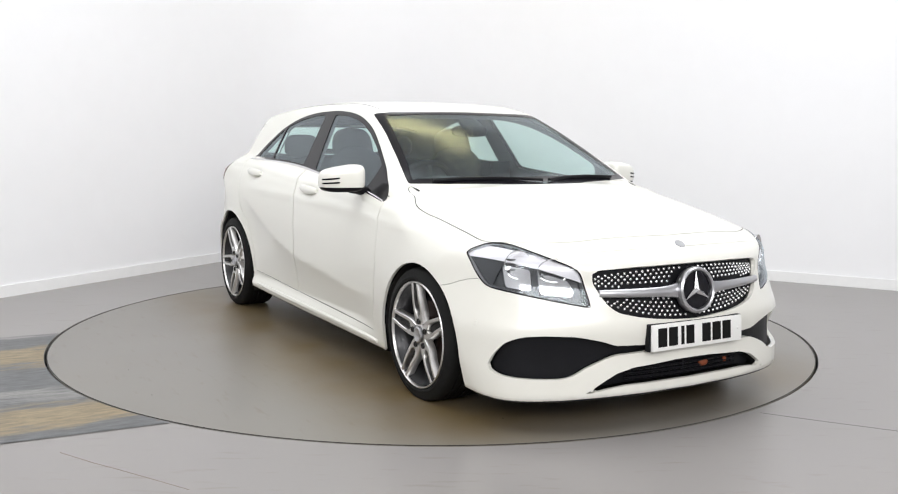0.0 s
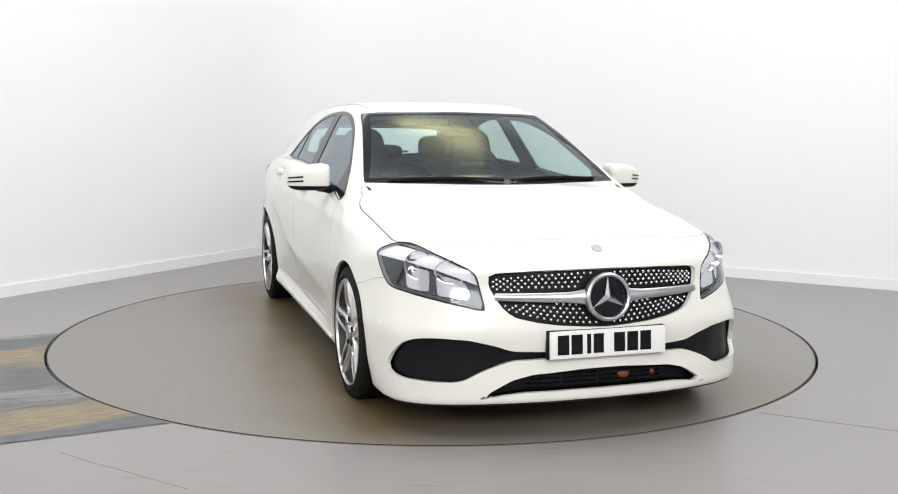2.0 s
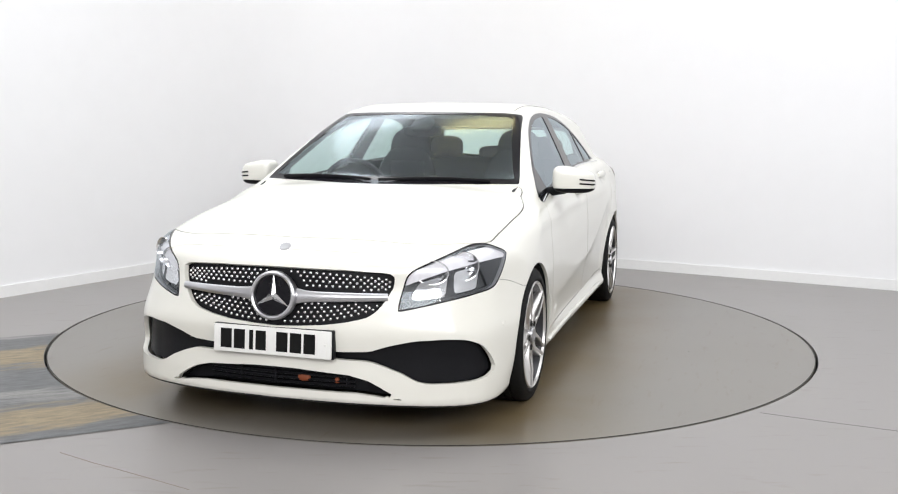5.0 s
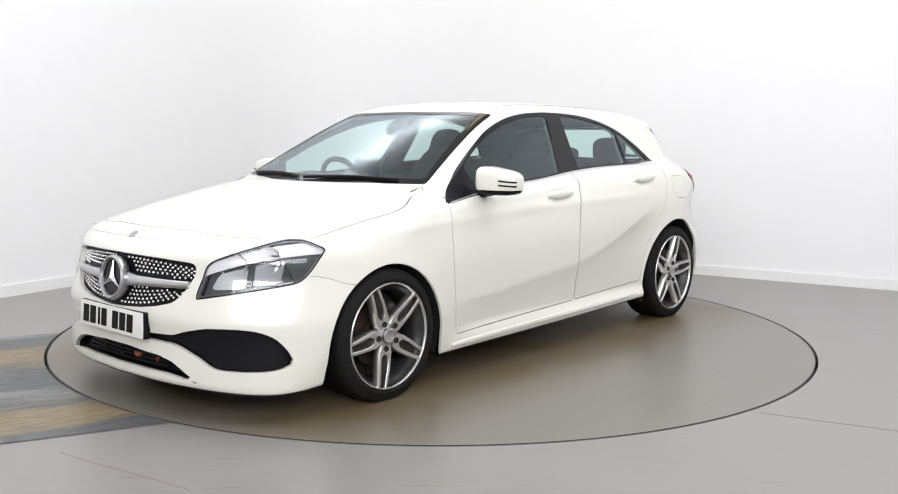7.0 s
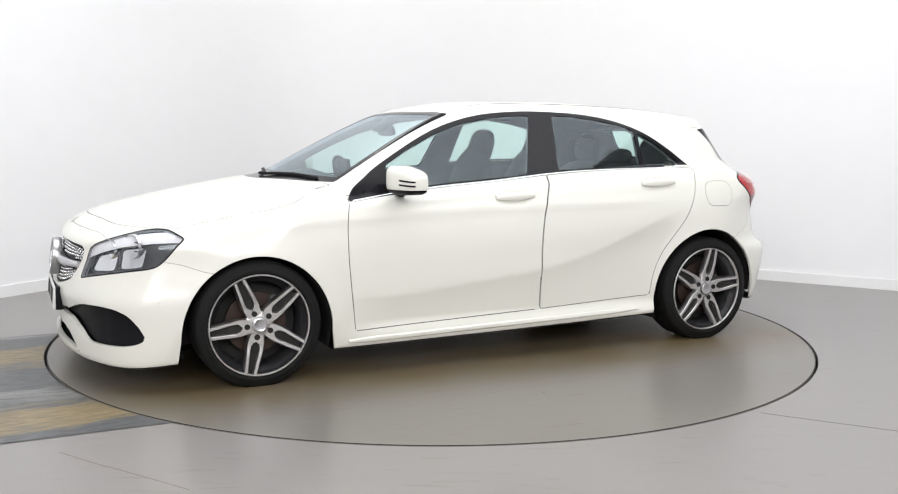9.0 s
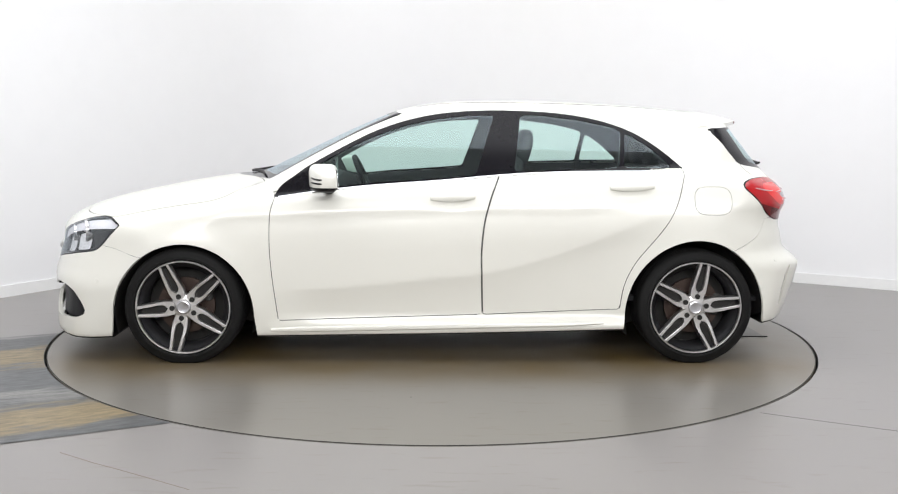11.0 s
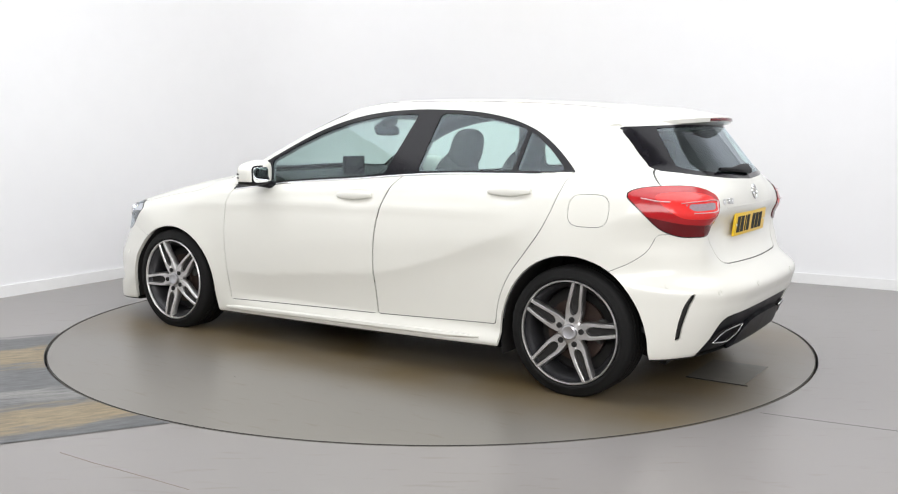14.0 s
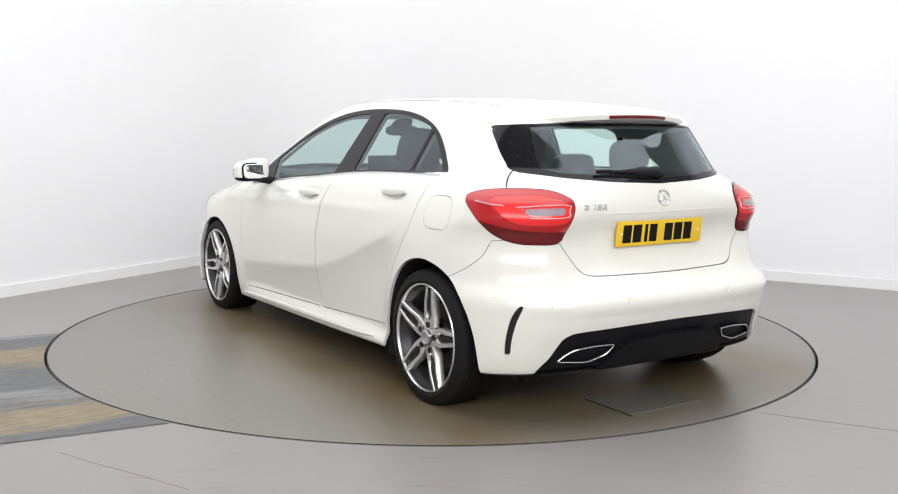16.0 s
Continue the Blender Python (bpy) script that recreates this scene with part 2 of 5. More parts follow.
def lathe(profile, n=48, axis="Y", at=(0, 0, 0), closed=False):
    """Turn (radius, along) points round an axis."""
    verts, faces, m = [], [], len(profile)
    for i in range(n):
        a = 2 * math.pi * i / n
        for r, h in profile:
            p = (r * math.cos(a), h, r * math.sin(a)) if axis == "Y" else (r * math.cos(a), r * math.sin(a), h) if axis == "Z" else (h, r * math.cos(a), r * math.sin(a))
            verts.append((p[0] + at[0], p[1] + at[1], p[2] + at[2]))
    for i in range(n):
        k = (i + 1) % n
        for j in range(m if closed else m - 1):
            l = (j + 1) % m
            faces.append((i * m + j, i * m + l, k * m + l, k * m + j))
    bm = bmesh.new()
    vs = [bm.verts.new(v) for v in verts]
    for f in faces:
        bm.faces.new([vs[q] for q in f])
    bmesh.ops.remove_doubles(bm, verts=bm.verts, dist=1e-5)
    bmesh.ops.recalc_face_normals(bm, faces=bm.faces)
    return bm


def tube(points, radius, n=8, closed=False):
    """A round bar along a polyline."""
    bm = bmesh.new()
    pts = [Vector(q) for q in points]
    rings = []
    for i, q in enumerate(pts):
        a = pts[i - 1] if (i or closed) else q
        b = pts[(i + 1) % len(pts)] if (i < len(pts) - 1 or closed) else q
        d = (b - a).normalized()
        u = d.cross(Vector((0, 0, 1)))
        if u.length < 0.1:
            u = d.cross(Vector((0, 1, 0)))
        u.normalize()
        w = d.cross(u)
        rings.append([bm.verts.new(q + (u * math.cos(t) + w * math.sin(t)) * radius) for t in (2 * math.pi * k / n for k in range(n))])
    for i in range(len(rings) if closed else len(rings) - 1):
        A, B = rings[i], rings[(i + 1) % len(rings)]
        for k in range(n):
            bm.faces.new((A[k], A[(k + 1) % n], B[(k + 1) % n], B[k]))
    if not closed:
        bm.faces.new(rings[0])
        bm.faces.new(rings[-1][::-1])
    bmesh.ops.recalc_face_normals(bm, faces=bm.faces)
    return bm


def spline(points, n=8, closed=True):
    """Catmull-Rom through 2D or 3D points."""
    P = np.array(points, float)
    out, m = [], len(P)
    for i in range(m if closed else m - 1):
        p0, p1, p2, p3 = (P[(i - 1) % m], P[i], P[(i + 1) % m], P[(i + 2) % m]) if closed else (P[max(i - 1, 0)], P[i], P[i + 1], P[min(i + 2, m - 1)])
        for t in np.arange(n) / n:
            out.append(0.5 * (2 * p1 + (p2 - p0) * t + (2 * p0 - 5 * p1 + 4 * p2 - p3) * t * t + (3 * p1 - p0 - 3 * p2 + p3) * t ** 3))
    if not closed:
        out.append(P[-1])
    return np.array(out)


def rounded(points, r=0.03, n=4):
    """A closed polygon with its corners rounded; r may be a list."""
    P, out, m = np.array(points, float), [], len(points)
    rs = r if isinstance(r, (list, tuple)) else [r] * m
    for i in range(m):
        a, b, c = P[i - 1], P[i], P[(i + 1) % m]
        u, w = a - b, c - b
        lu, lw = np.linalg.norm(u), np.linalg.norm(w)
        k = min(rs[i], lu * 0.45, lw * 0.45)
        s, e = b + u / lu * k, b + w / lw * k
        for t in np.linspace(0, 1, n + 1):
            out.append((1 - t) ** 2 * s + 2 * t * (1 - t) * b + t * t * e)
    return np.array(out)


# ---------------------------------------------------------------- room
def build_room():
    r = 1.2
    path = [(ROOM_U, 0.0)] + [(r - r * math.sin(a), r - r * math.cos(a)) for a in np.linspace(0, math.pi / 2, 25)] + [(0.0, ROOM_V)]

    def strip(name, pts, z0, z1, off, thick, mat, label):
        inner, outer = [], []
        for i, q in enumerate(pts):
            a, b = Vector(pts[max(i - 1, 0)]), Vector(pts[min(i + 1, len(pts) - 1)])
            d = (b - a).normalized()
            nrm = Vector((-d.y, d.x))
            if nrm.dot(Vector((ROOM_U / 2, ROOM_V / 2)) - Vector(q)) < 0:
                nrm = -nrm
            inner.append(Vector(q) + nrm * off)
            outer.append(Vector(q) + nrm * (off - thick))
        bm = bmesh.new()
        rows = []
        for p, q in zip(inner, outer):
            rows.append([bm.verts.new(room(*w, z)) for w, z in ((p, z0), (p, z1), (q, z1), (q, z0))])
        for A, B in zip(rows, rows[1:]):
            for k in range(4):
                bm.faces.new((A[k], A[(k + 1) % 4], B[(k + 1) % 4], B[k]))
        bm.faces.new(rows[0])
        bm.faces.new(rows[-1][::-1])
        bmesh.ops.recalc_face_normals(bm, faces=bm.faces)
        return tagged(part(name, bm, mat), label, "wall" if "wall" in name else "skirting", kind="structure")

    strip("wall_back", path, 0.0, ROOM_H, 0.0, 0.2, WALL, "plain white painted studio wall with a rounded corner")
    strip("baseboard", path, 0.0, 0.085, 0.016, 0.014, SKIRT, "low white gloss skirting board along the studio wall")
    strip("wall_front", [(0.0, ROOM_V), (ROOM_U, ROOM_V), (ROOM_U, 0.0)], 0.0, ROOM_H, 0.0, 0.2, WALL, "plain white painted wall closing the studio")
    bm = box_bm((ROOM_U + 0.4, ROOM_V + 0.4, 0.15), (0, 0, 0))
    ob = tagged(part("ceiling", bm, CEIL), "plain white studio ceiling", "ceiling", kind="structure")
    ob.matrix_world = Matrix.Translation(room(ROOM_U / 2, ROOM_V / 2, ROOM_H + 0.075)) @ pose(0, 0, 0, 0, 0, -30.1)


TABLE_R = 2.238


def blob_chip(rng, x, y):
    """A flake a few millimetres across."""
    bm = bmesh.new()
    n, r = 7, rng.uniform(0.003, 0.007)
    ring = [bm.verts.new((x + r * rng.uniform(0.5, 1.6) * math.cos(6.283 * k / n), y + r * rng.uniform(0.4, 1.0) * math.sin(6.283 * k / n), 0.0006)) for k in range(n)]
    tip = bm.verts.new((x, y, 0.002))
    for k in range(n):
        bm.faces.new((ring[k], ring[(k + 1) % n], tip))
    return bm


def build_floor():
    # one sheet with a round well for the turntable
    bm = bmesh.new()
    n = 160
    ring = [bm.verts.new((TABLE_R * 1.0058 * math.cos(2 * math.pi * i / n), TABLE_R * 1.0058 * math.sin(2 * math.pi * i / n), 0)) for i in range(n)]
    low = [bm.verts.new((v.co.x, v.co.y, -0.12)) for v in ring]
    far = [bm.verts.new((14 * math.cos(2 * math.pi * i / n), 14 * math.sin(2 * math.pi * i / n), 0)) for i in range(n)]
    for i in range(n):
        k = (i + 1) % n
        bm.faces.new((ring[i], far[i], far[k], ring[k]))
        bm.faces.new((ring[k], low[k], low[i], ring[i]))
    bmesh.ops.recalc_face_normals(bm, faces=bm.faces)
    tagged(part("floor", bm, FLOOR, smooth=False), "worn grey painted studio floor round the turntable", "floor", kind="structure")
    # hairline joint in the coating
    bm = tube([(1.45, -1.78, 0.0), (1.56, -1.84, 0.0), (1.94, -2.03, 0.0), (2.6, -2.37, 0.0)], 0.0012, 6)
    tagged(part("floor_joint", bm, SEAM), "hairline joint in the grey floor coating", "floor", kind="structure")
    bm = tube([(-1.414, -2.336, 0.0), (-1.26, -2.44, 0.0), (-1.114, -2.527, 0.0), (-0.832, -2.704, 0.0)], 0.0012, 6)
    tagged(part("floor_crack", bm, CRACK), "faint reddish hairline crack in the floor coating", "floor", kind="structure")
    # strip of worn coating on the way to the turntable, cut round at its edge
    bm, turn = bmesh.new(), radians(205.5)
    mid = Vector((-1.52, -1.03))
    ox, oy = Vector((math.cos(turn), math.sin(turn))), Vector((-math.sin(turn), math.cos(turn)))
    rows = []
    for i in range(33):
        v = -1.03 + 2.06 * i / 32
        # where this line leaves the disc
        p = mid + oy * v
        bq, cq = p.dot(ox), p.dot(p) - (TABLE_R * 1.0066) ** 2
        t0 = -bq + math.sqrt(max(bq * bq - cq, 0.0))
        jag = 0.012 * noise.noise((v * 9, 0, 3)) if i in (0, 32) else 0.0
        rows.append([bm.verts.new((*(ox * t + oy * (v + jag)), 0.0)) for t in (t0, t0 + 0.4, t0 + 0.9, t0 + 2.2)])
    for A, B in zip(rows, rows[1:]):
        for k in range(3):
            bm.faces.new((A[k], A[k + 1], B[k + 1], B[k]))
    for v in bm.verts:
        q = Vector((v.co.dot(Vector((*ox, 0))), v.co.dot(Vector((*oy, 0)))))
        v.co = (q.x, q.y, 0)
    bmesh.ops.recalc_face_normals(bm, faces=bm.faces)
    if sum(f.normal.z for f in bm.faces) < 0:
        bmesh.ops.reverse_faces(bm, faces=bm.faces)
    patch = tagged(part("floor_patch", bm, PATCH, smooth=False), "worn grey and brown floor coating beside the turntable", "floor", kind="structure")
    patch.matrix_world = Matrix.Translation((mid.x, mid.y, 0.003)) @ pose(0, 0, 0, 0, 0, 205.5)
    bm = lathe([(0.0, -0.1), (TABLE_R * 1.05, -0.1)], 96, "Z")
    tagged(part("turntable_pit", bm, DARK, smooth=False), "dark pit below the turntable", "floor", kind="structure")
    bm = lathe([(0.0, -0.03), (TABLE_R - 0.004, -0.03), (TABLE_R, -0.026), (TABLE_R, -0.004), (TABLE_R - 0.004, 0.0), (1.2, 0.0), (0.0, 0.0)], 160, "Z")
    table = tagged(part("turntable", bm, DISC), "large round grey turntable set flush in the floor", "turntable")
    # dull plate let into the disc, with its joint, and a bright edging ring
    plate = part("access_plate", box_bm((0.29, 0.44, 0.004), (-1.86, 0.03, 0.0015), 0.0015, 1), PLATE, table, "dull steel access plate")
    part("plate_joint", box_bm((0.31, 0.006, 0.005), (-1.87, 0.255, 0.0025), 0.001, 1), DARK, plate)
    part("edge_ring", lathe([(TABLE_R - 0.004, 0.0), (TABLE_R - 0.0035, 0.001), (TABLE_R - 0.001, 0.001), (TABLE_R, -0.001)], 160, "Z"), DARK, table, "dark steel edge of the disc")
    rng = random.Random(4)
    for _ in range(6):
        a, r = rng.uniform(0, 6.28), rng.uniform(1.5, 2.15)
        part("paint_chip", blob_chip(rng, r * math.cos(a), r * math.sin(a)), SEAM, table, smooth=False)
    return table


build_room()
turntable = build_floor()


# ---------------------------------------------------------------- car body form
def curve(xs, ys):
    """Smooth curve through knots (Catmull-Rom slopes), clamped beyond its ends."""
    X, Y = np.array(xs, float), np.array(ys, float)
    if X[0] > X[-1]:
        X, Y = X[::-1], Y[::-1]
    h, d = np.diff(X), np.diff(Y) / np.diff(X)
    m = np.concatenate([[d[0]], (d[:-1] * h[1:] + d[1:] * h[:-1]) / (h[1:] + h[:-1]), [d[-1]]])

    def f(v):
        v = np.asarray(v, float)
        q = np.clip(v, X[0], X[-1])
        i = np.clip(np.searchsorted(X, q) - 1, 0, len(h) - 1)
        t = (q - X[i]) / h[i]
        return ((1 + 2 * t) * (1 - t) ** 2 * Y[i] + t * (1 - t) ** 2 * h[i] * m[i] + t * t * (3 - 2 * t) * Y[i + 1] + t * t * (t - 1) * h[i] * m[i + 1]
                + np.where(v < X[0], m[0] * (v - X[0]), 0) + np.where(v > X[-1], m[-1] * (v - X[-1]), 0))
    return f


def step(a, b, v):
    t = np.clip((v - a) / (b - a), 0, 1)
    return t * t * (3 - 2 * t)


def smax(a, b, k):
    h = np.maximum(k - np.abs(a - b), 0) / k
    return np.maximum(a, b) + h * h * k * 0.25


ROOF_Z = curve([2.25, 2.18, 2.10, 2.0, 1.64, 1.18, 1.07, 1.02, 0.90, 0.70, 0.45, 0.25, 0.02, -0.29, -0.635, -0.81, -1.15, -1.46, -1.75, -2.2],
               [0.66, 0.715, 0.757, 0.795, 0.885, 0.964, 0.978, 0.995, 1.052, 1.148, 1.265, 1.344, 1.389, 1.405, 1.405, 1.399, 1.382, 1.355, 1.308, 1.20])
CROWN = curve([2.2, 1.7, 1.1, 0.6, 0.0, -0.8, -1.5, -2.0], [0.20, 0.17, 0.10, 0.05, 0.05, 0.07, 0.09, 0.10])
SWEEP = curve([2.2, 1.6, 1.1, 0.9, 0.4, 0.1, -0.3], [0.0, 0.0, 0.14, 0.17, 0.15, 0.08, 0.0])
BELT_Z = curve([2.2, 0.875, 0.0, -1.276, -2.1], [0.80, 0.883, 0.955, 1.04, 1.06])
WIDE = curve([2.2, 1.9, 1.6, 1.35, 1.0, 0.5, -0.4, -1.0, -1.35, -1.7, -2.1], [0.85, 0.878, 0.888, 0.892, 0.884, 0.878, 0.88, 0.886, 0.892, 0.872, 0.82])
SHOULDER = curve([-0.02, 0.0, 0.03, 0.08, 0.18, 0.30, 0.42], [1.05, 1.0, 0.66, 0.42, 0.17, 0.03, 0.0])
LOWER = curve([0.05, 0.15, 0.233, 0.32, 0.45, 0.6], [0.06, 0.032, 0.02, 0.012, 0.004, 0.0])
NOSE_X = curve([0.05, 0.11, 0.2, 0.33, 0.43, 0.50, 0.60, 0.70, 0.78], [2.17, 2.20, 2.205, 2.20, 2.215, 2.205, 2.185, 2.165, 2.10])
NOSE_PLAN = curve([0.0, 0.26, 0.4, 0.5, 0.65, 0.75, 0.82, 0.88], [0.0, 0.020, 0.052, 0.087, 0.168, 0.258, 0.365, 0.53])
TAIL_X = curve([0.1, 0.2, 0.33, 0.45, 0.54, 0.60, 0.70, 0.80, 0.87, 0.94, 1.01, 1.15, 1.28, 1.42], [-1.905, -1.95, -2.005, -2.05, -2.055, -1.975, -1.905, -1.90, -1.935, -1.93, -1.905, -1.80, -1.69, -1.57])
TAIL_PLAN = curve([0.0, 0.3, 0.5, 0.64, 0.72, 0.8, 0.85, 0.88, 0.905], [0.0, 0.01, 0.033, 0.08, 0.135, 0.225, 0.32, 0.42, 0.55])
TAIL_PINCH = curve([0.1, 0.30, 0.42, 0.52, 0.7], [0.76, 0.80, 0.92, 1.0, 1.0])
CREASE = curve([1.0, 0.87, 0.62, 0.30, 0.03, -0.21, -0.40, -0.63, -0.90, -1.10], [0.385, 0.388, 0.394, 0.425, 0.452, 0.480, 0.522, 0.592, 0.695, 0.77])
RIDGE = curve([1.7, 1.04, 0.86, 0.62, 0.30, -0.15, -0.7, -1.1], [0.755, 0.787, 0.795, 0.808, 0.819, 0.826, 0.835, 0.85])
NOSE_PINCH = curve([0.1, 0.25, 0.40, 0.50, 0.60, 0.75], [0.80, 0.80, 0.86, 1.0, 1.10, 1.12])
GLASS_PLAN = curve([0.0, 0.3, 0.5, 0.6, 0.7, 0.8], [0.0, 0.035, 0.12, 0.21, 0.34, 0.5])
UNDER_Z = curve([2.2, 2.0, 1.7, 1.0, -1.0, -1.7, -2.1], [0.137, 0.118, 0.128, 0.132, 0.175, 0.205, 0.22])
ARCHES = ((1.352, 0.25, 0.366, 0.380), (-1.352, 0.25, 0.376, 0.413))


def cabin_half(z):
    d = z - 0.883
    return 0.80 - 0.50 * d - 0.10 * d * d


def half_width(x, z):
    belt = BELT_Z(x)
    u = belt - z
    low = WIDE(x) - (WIDE(x) - cabin_half(belt)) * SHOULDER(u) - LOWER(z)
    # crease that climbs from the front sill to the rear haunch; the side tucks in below it
    line = CREASE(x)
    fade = step(1.0, 0.6, x) * step(-1.25, -0.9, x)
    d = 0.5 * (line - z + np.sqrt((line - z) ** 2 + 0.010 ** 2))
    low = low - 0.036 * fade * (1 - np.exp(-d / 0.12)) * step(0.19, 0.27, z)
    # long upper crease below the door handles
    ridge = RIDGE(x)
    low = low + 0.006 * step(1.75, 1.3, x) * step(-1.15, -0.7, x) * np.exp(-(((z - ridge) / 0.030) ** 2))
    t = step(-0.012, 0.012, z - belt)
    side = low * (1 - t) + cabin_half(z) * t
    # finger hollows behind the door handles
    for hx, hz in ((-0.052, 0.872), (-1.0, 0.930)):
        side = side - 0.018 * np.exp(-(((x - hx) / 0.085) ** 2) - ((z - hz + 0.006) / 0.034) ** 2)
    for ax, az, ar, _ in ARCHES:
        d = np.hypot(x - ax, z - az) - ar
        side = side + 0.008 * np.exp(-((d / 0.07) ** 2)) * step(0.16, 0.3, z)
    return side


def body(p):
    """Signed form of the closed body: negative inside."""
    x, y, z = p[:, 0], np.abs(p[:, 1]), p[:, 2]
    xs = x + SWEEP(x) * y * y
    slope = (ROOF_Z(xs + 0.01) - ROOF_Z(xs - 0.01)) / 0.02
    top = (z - ROOF_Z(xs) + CROWN(x) * y * y) / np.sqrt(1 + slope ** 2)
    side = y - half_width(x, z)
    g = step(0.92, 1.08, z)
    nose = (x - NOSE_X(z) + NOSE_PLAN(y) * NOSE_PINCH(z)) * 0.8
    # the haunch stands out behind the tail lamps
    haunch = 0.05 * step(0.56, 0.70, z) * step(0.98, 0.82, z) * step(0.40, 0.66, y)
    tail = (TAIL_X(z) - haunch + TAIL_PLAN(y) * TAIL_PINCH(z) * (1 - g) + GLASS_PLAN(y) * g - x) * 0.8
    under = UNDER_Z(x) - z
    kk = 0.05 + 0.11 * step(1.0, 1.3, x)
    f = smax(top, side * 0.92, kk)
    f = smax(f, nose, 0.05)
    f = smax(f, tail, 0.035)
    return smax(f, under, 0.03)


def surface_net(f, lo, hi, h):
    """Smooth triangle mesh of f = 0: one vertex for each cell that the surface crosses."""
    ns = [int(round((b - a) / h)) + 1 for a, b in zip(lo, hi)]
    ax = [lo[i] + h * np.arange(ns[i]) for i in range(3)]
    G = np.stack(np.meshgrid(*ax, indexing="ij"), -1).reshape(-1, 3)
    v = np.concatenate([f(q) for q in np.array_split(G, 12)]).reshape(ns)
    neg = v < 0
    corners = [neg[i:ns[0] - 1 + i, j:ns[1] - 1 + j, k:ns[2] - 1 + k] for i in (0, 1) for j in (0, 1) for k in (0, 1)]
    count = sum(c.astype(int) for c in corners)
    cells = (count > 0) & (count < 8)
    idx = -np.ones(cells.shape, int)
    where = np.argwhere(cells)
    idx[cells] = np.arange(len(where))
    V = np.array(lo) + h * (where + 0.5)
    quads = []
    for d in range(3):
        a, b = [q for q in range(3) if q != d]
        sl0, sl1 = [slice(None)] * 3, [slice(None)] * 3
        sl0[d], sl1[d] = slice(0, -1), slice(1, None)
        s0, s1 = neg[tuple(sl0)], neg[tuple(sl1)]
        cross = np.argwhere(s0 != s1)
        cross = cross[(cross[:, a] > 0) & (cross[:, b] > 0) & (cross[:, a] < ns[a] - 1) & (cross[:, b] < ns[b] - 1)]
        flip = s0[tuple(cross.T)]
        c = [cross.copy() for _ in range(4)]
        c[1][:, a] -= 1
        c[2][:, a] -= 1
        c[2][:, b] -= 1
        c[3][:, b] -= 1
        q = np.stack([idx[tuple(w.T)] for w in c], 1)
        if d == 1:
            flip = ~flip
        q[~flip] = q[~flip][:, ::-1]
        quads.append(q)
    Q = np.concatenate(quads)
    for _ in range(7):
        val, g = f(V), grad(f, V)
        V = V - np.clip(val / (np.sum(g * g, 1) + 1e-6), -h, h)[:, None] * g
    # even out the spacing, then settle on the form again
    for _ in range(3):
        acc, cnt = np.zeros_like(V), np.zeros(len(V))
        for k in range(4):
            np.add.at(acc, Q[:, k], V[Q[:, (k + 1) % 4]] + V[Q[:, k - 1]])
            np.add.at(cnt, Q[:, k], 2)
        V = 0.5 * V + 0.5 * acc / np.maximum(cnt, 1)[:, None]
        for _ in range(2):
            val, g = f(V), grad(f, V)
            V = V - np.clip(val / (np.sum(g * g, 1) + 1e-6), -h, h)[:, None] * g
    return V, np.concatenate([Q[:, [0, 1, 2]], Q[:, [0, 2, 3]]])


def grad(f, V, e=2e-3):
    g = np.empty_like(V)
    for i in range(3):
        d = np.zeros(3)
        d[i] = e
        g[:, i] = (f(V + d) - f(V - d)) / (2 * e)
    return g


BV, BT = surface_net(body, (-2.2, -0.99, 0.0), (2.36, 0.99, 1.52), 0.022)
BN = grad(body, BV, 4e-3)
BN /= np.linalg.norm(BN, axis=1)[:, None]
fn = np.cross(BV[BT[:, 1]] - BV[BT[:, 0]], BV[BT[:, 2]] - BV[BT[:, 0]])
wrong = np.sum(fn * BN[BT].mean(1), 1) < 0
BT[wrong] = BT[wrong][:, ::-1]
BL = np.full(len(BT), "body", dtype="<U24")


def poly_sd(P, poly):
    """Signed distance to a closed polygon, negative inside; points well clear of it just get a large value."""
    poly = np.asarray(poly)
    near = np.all((P > poly.min(0) - 0.05) & (P < poly.max(0) + 0.05), axis=1)
    if not near.all():
        out = np.full(len(P), 0.05)
        if near.any():
            out[near] = poly_sd(P[near], poly)
        return out
    d = np.full(len(P), 1e9)
    inside = np.zeros(len(P), bool)
    for a, b in zip(poly, np.roll(poly, -1, 0)):
        e, w = b - a, P - a
        t = np.clip(w @ e / (e @ e + 1e-12), 0, 1)
        d = np.minimum(d, np.hypot(*(w - t[:, None] * e).T))
        cond = (a[1] > P[:, 1]) != (b[1] > P[:, 1])
        with np.errstate(divide="ignore", invalid="ignore"):
            xi = a[0] + (P[:, 1] - a[1]) * e[0] / e[1]
        inside ^= cond & (P[:, 0] < xi)
    return np.where(inside, -d, d)


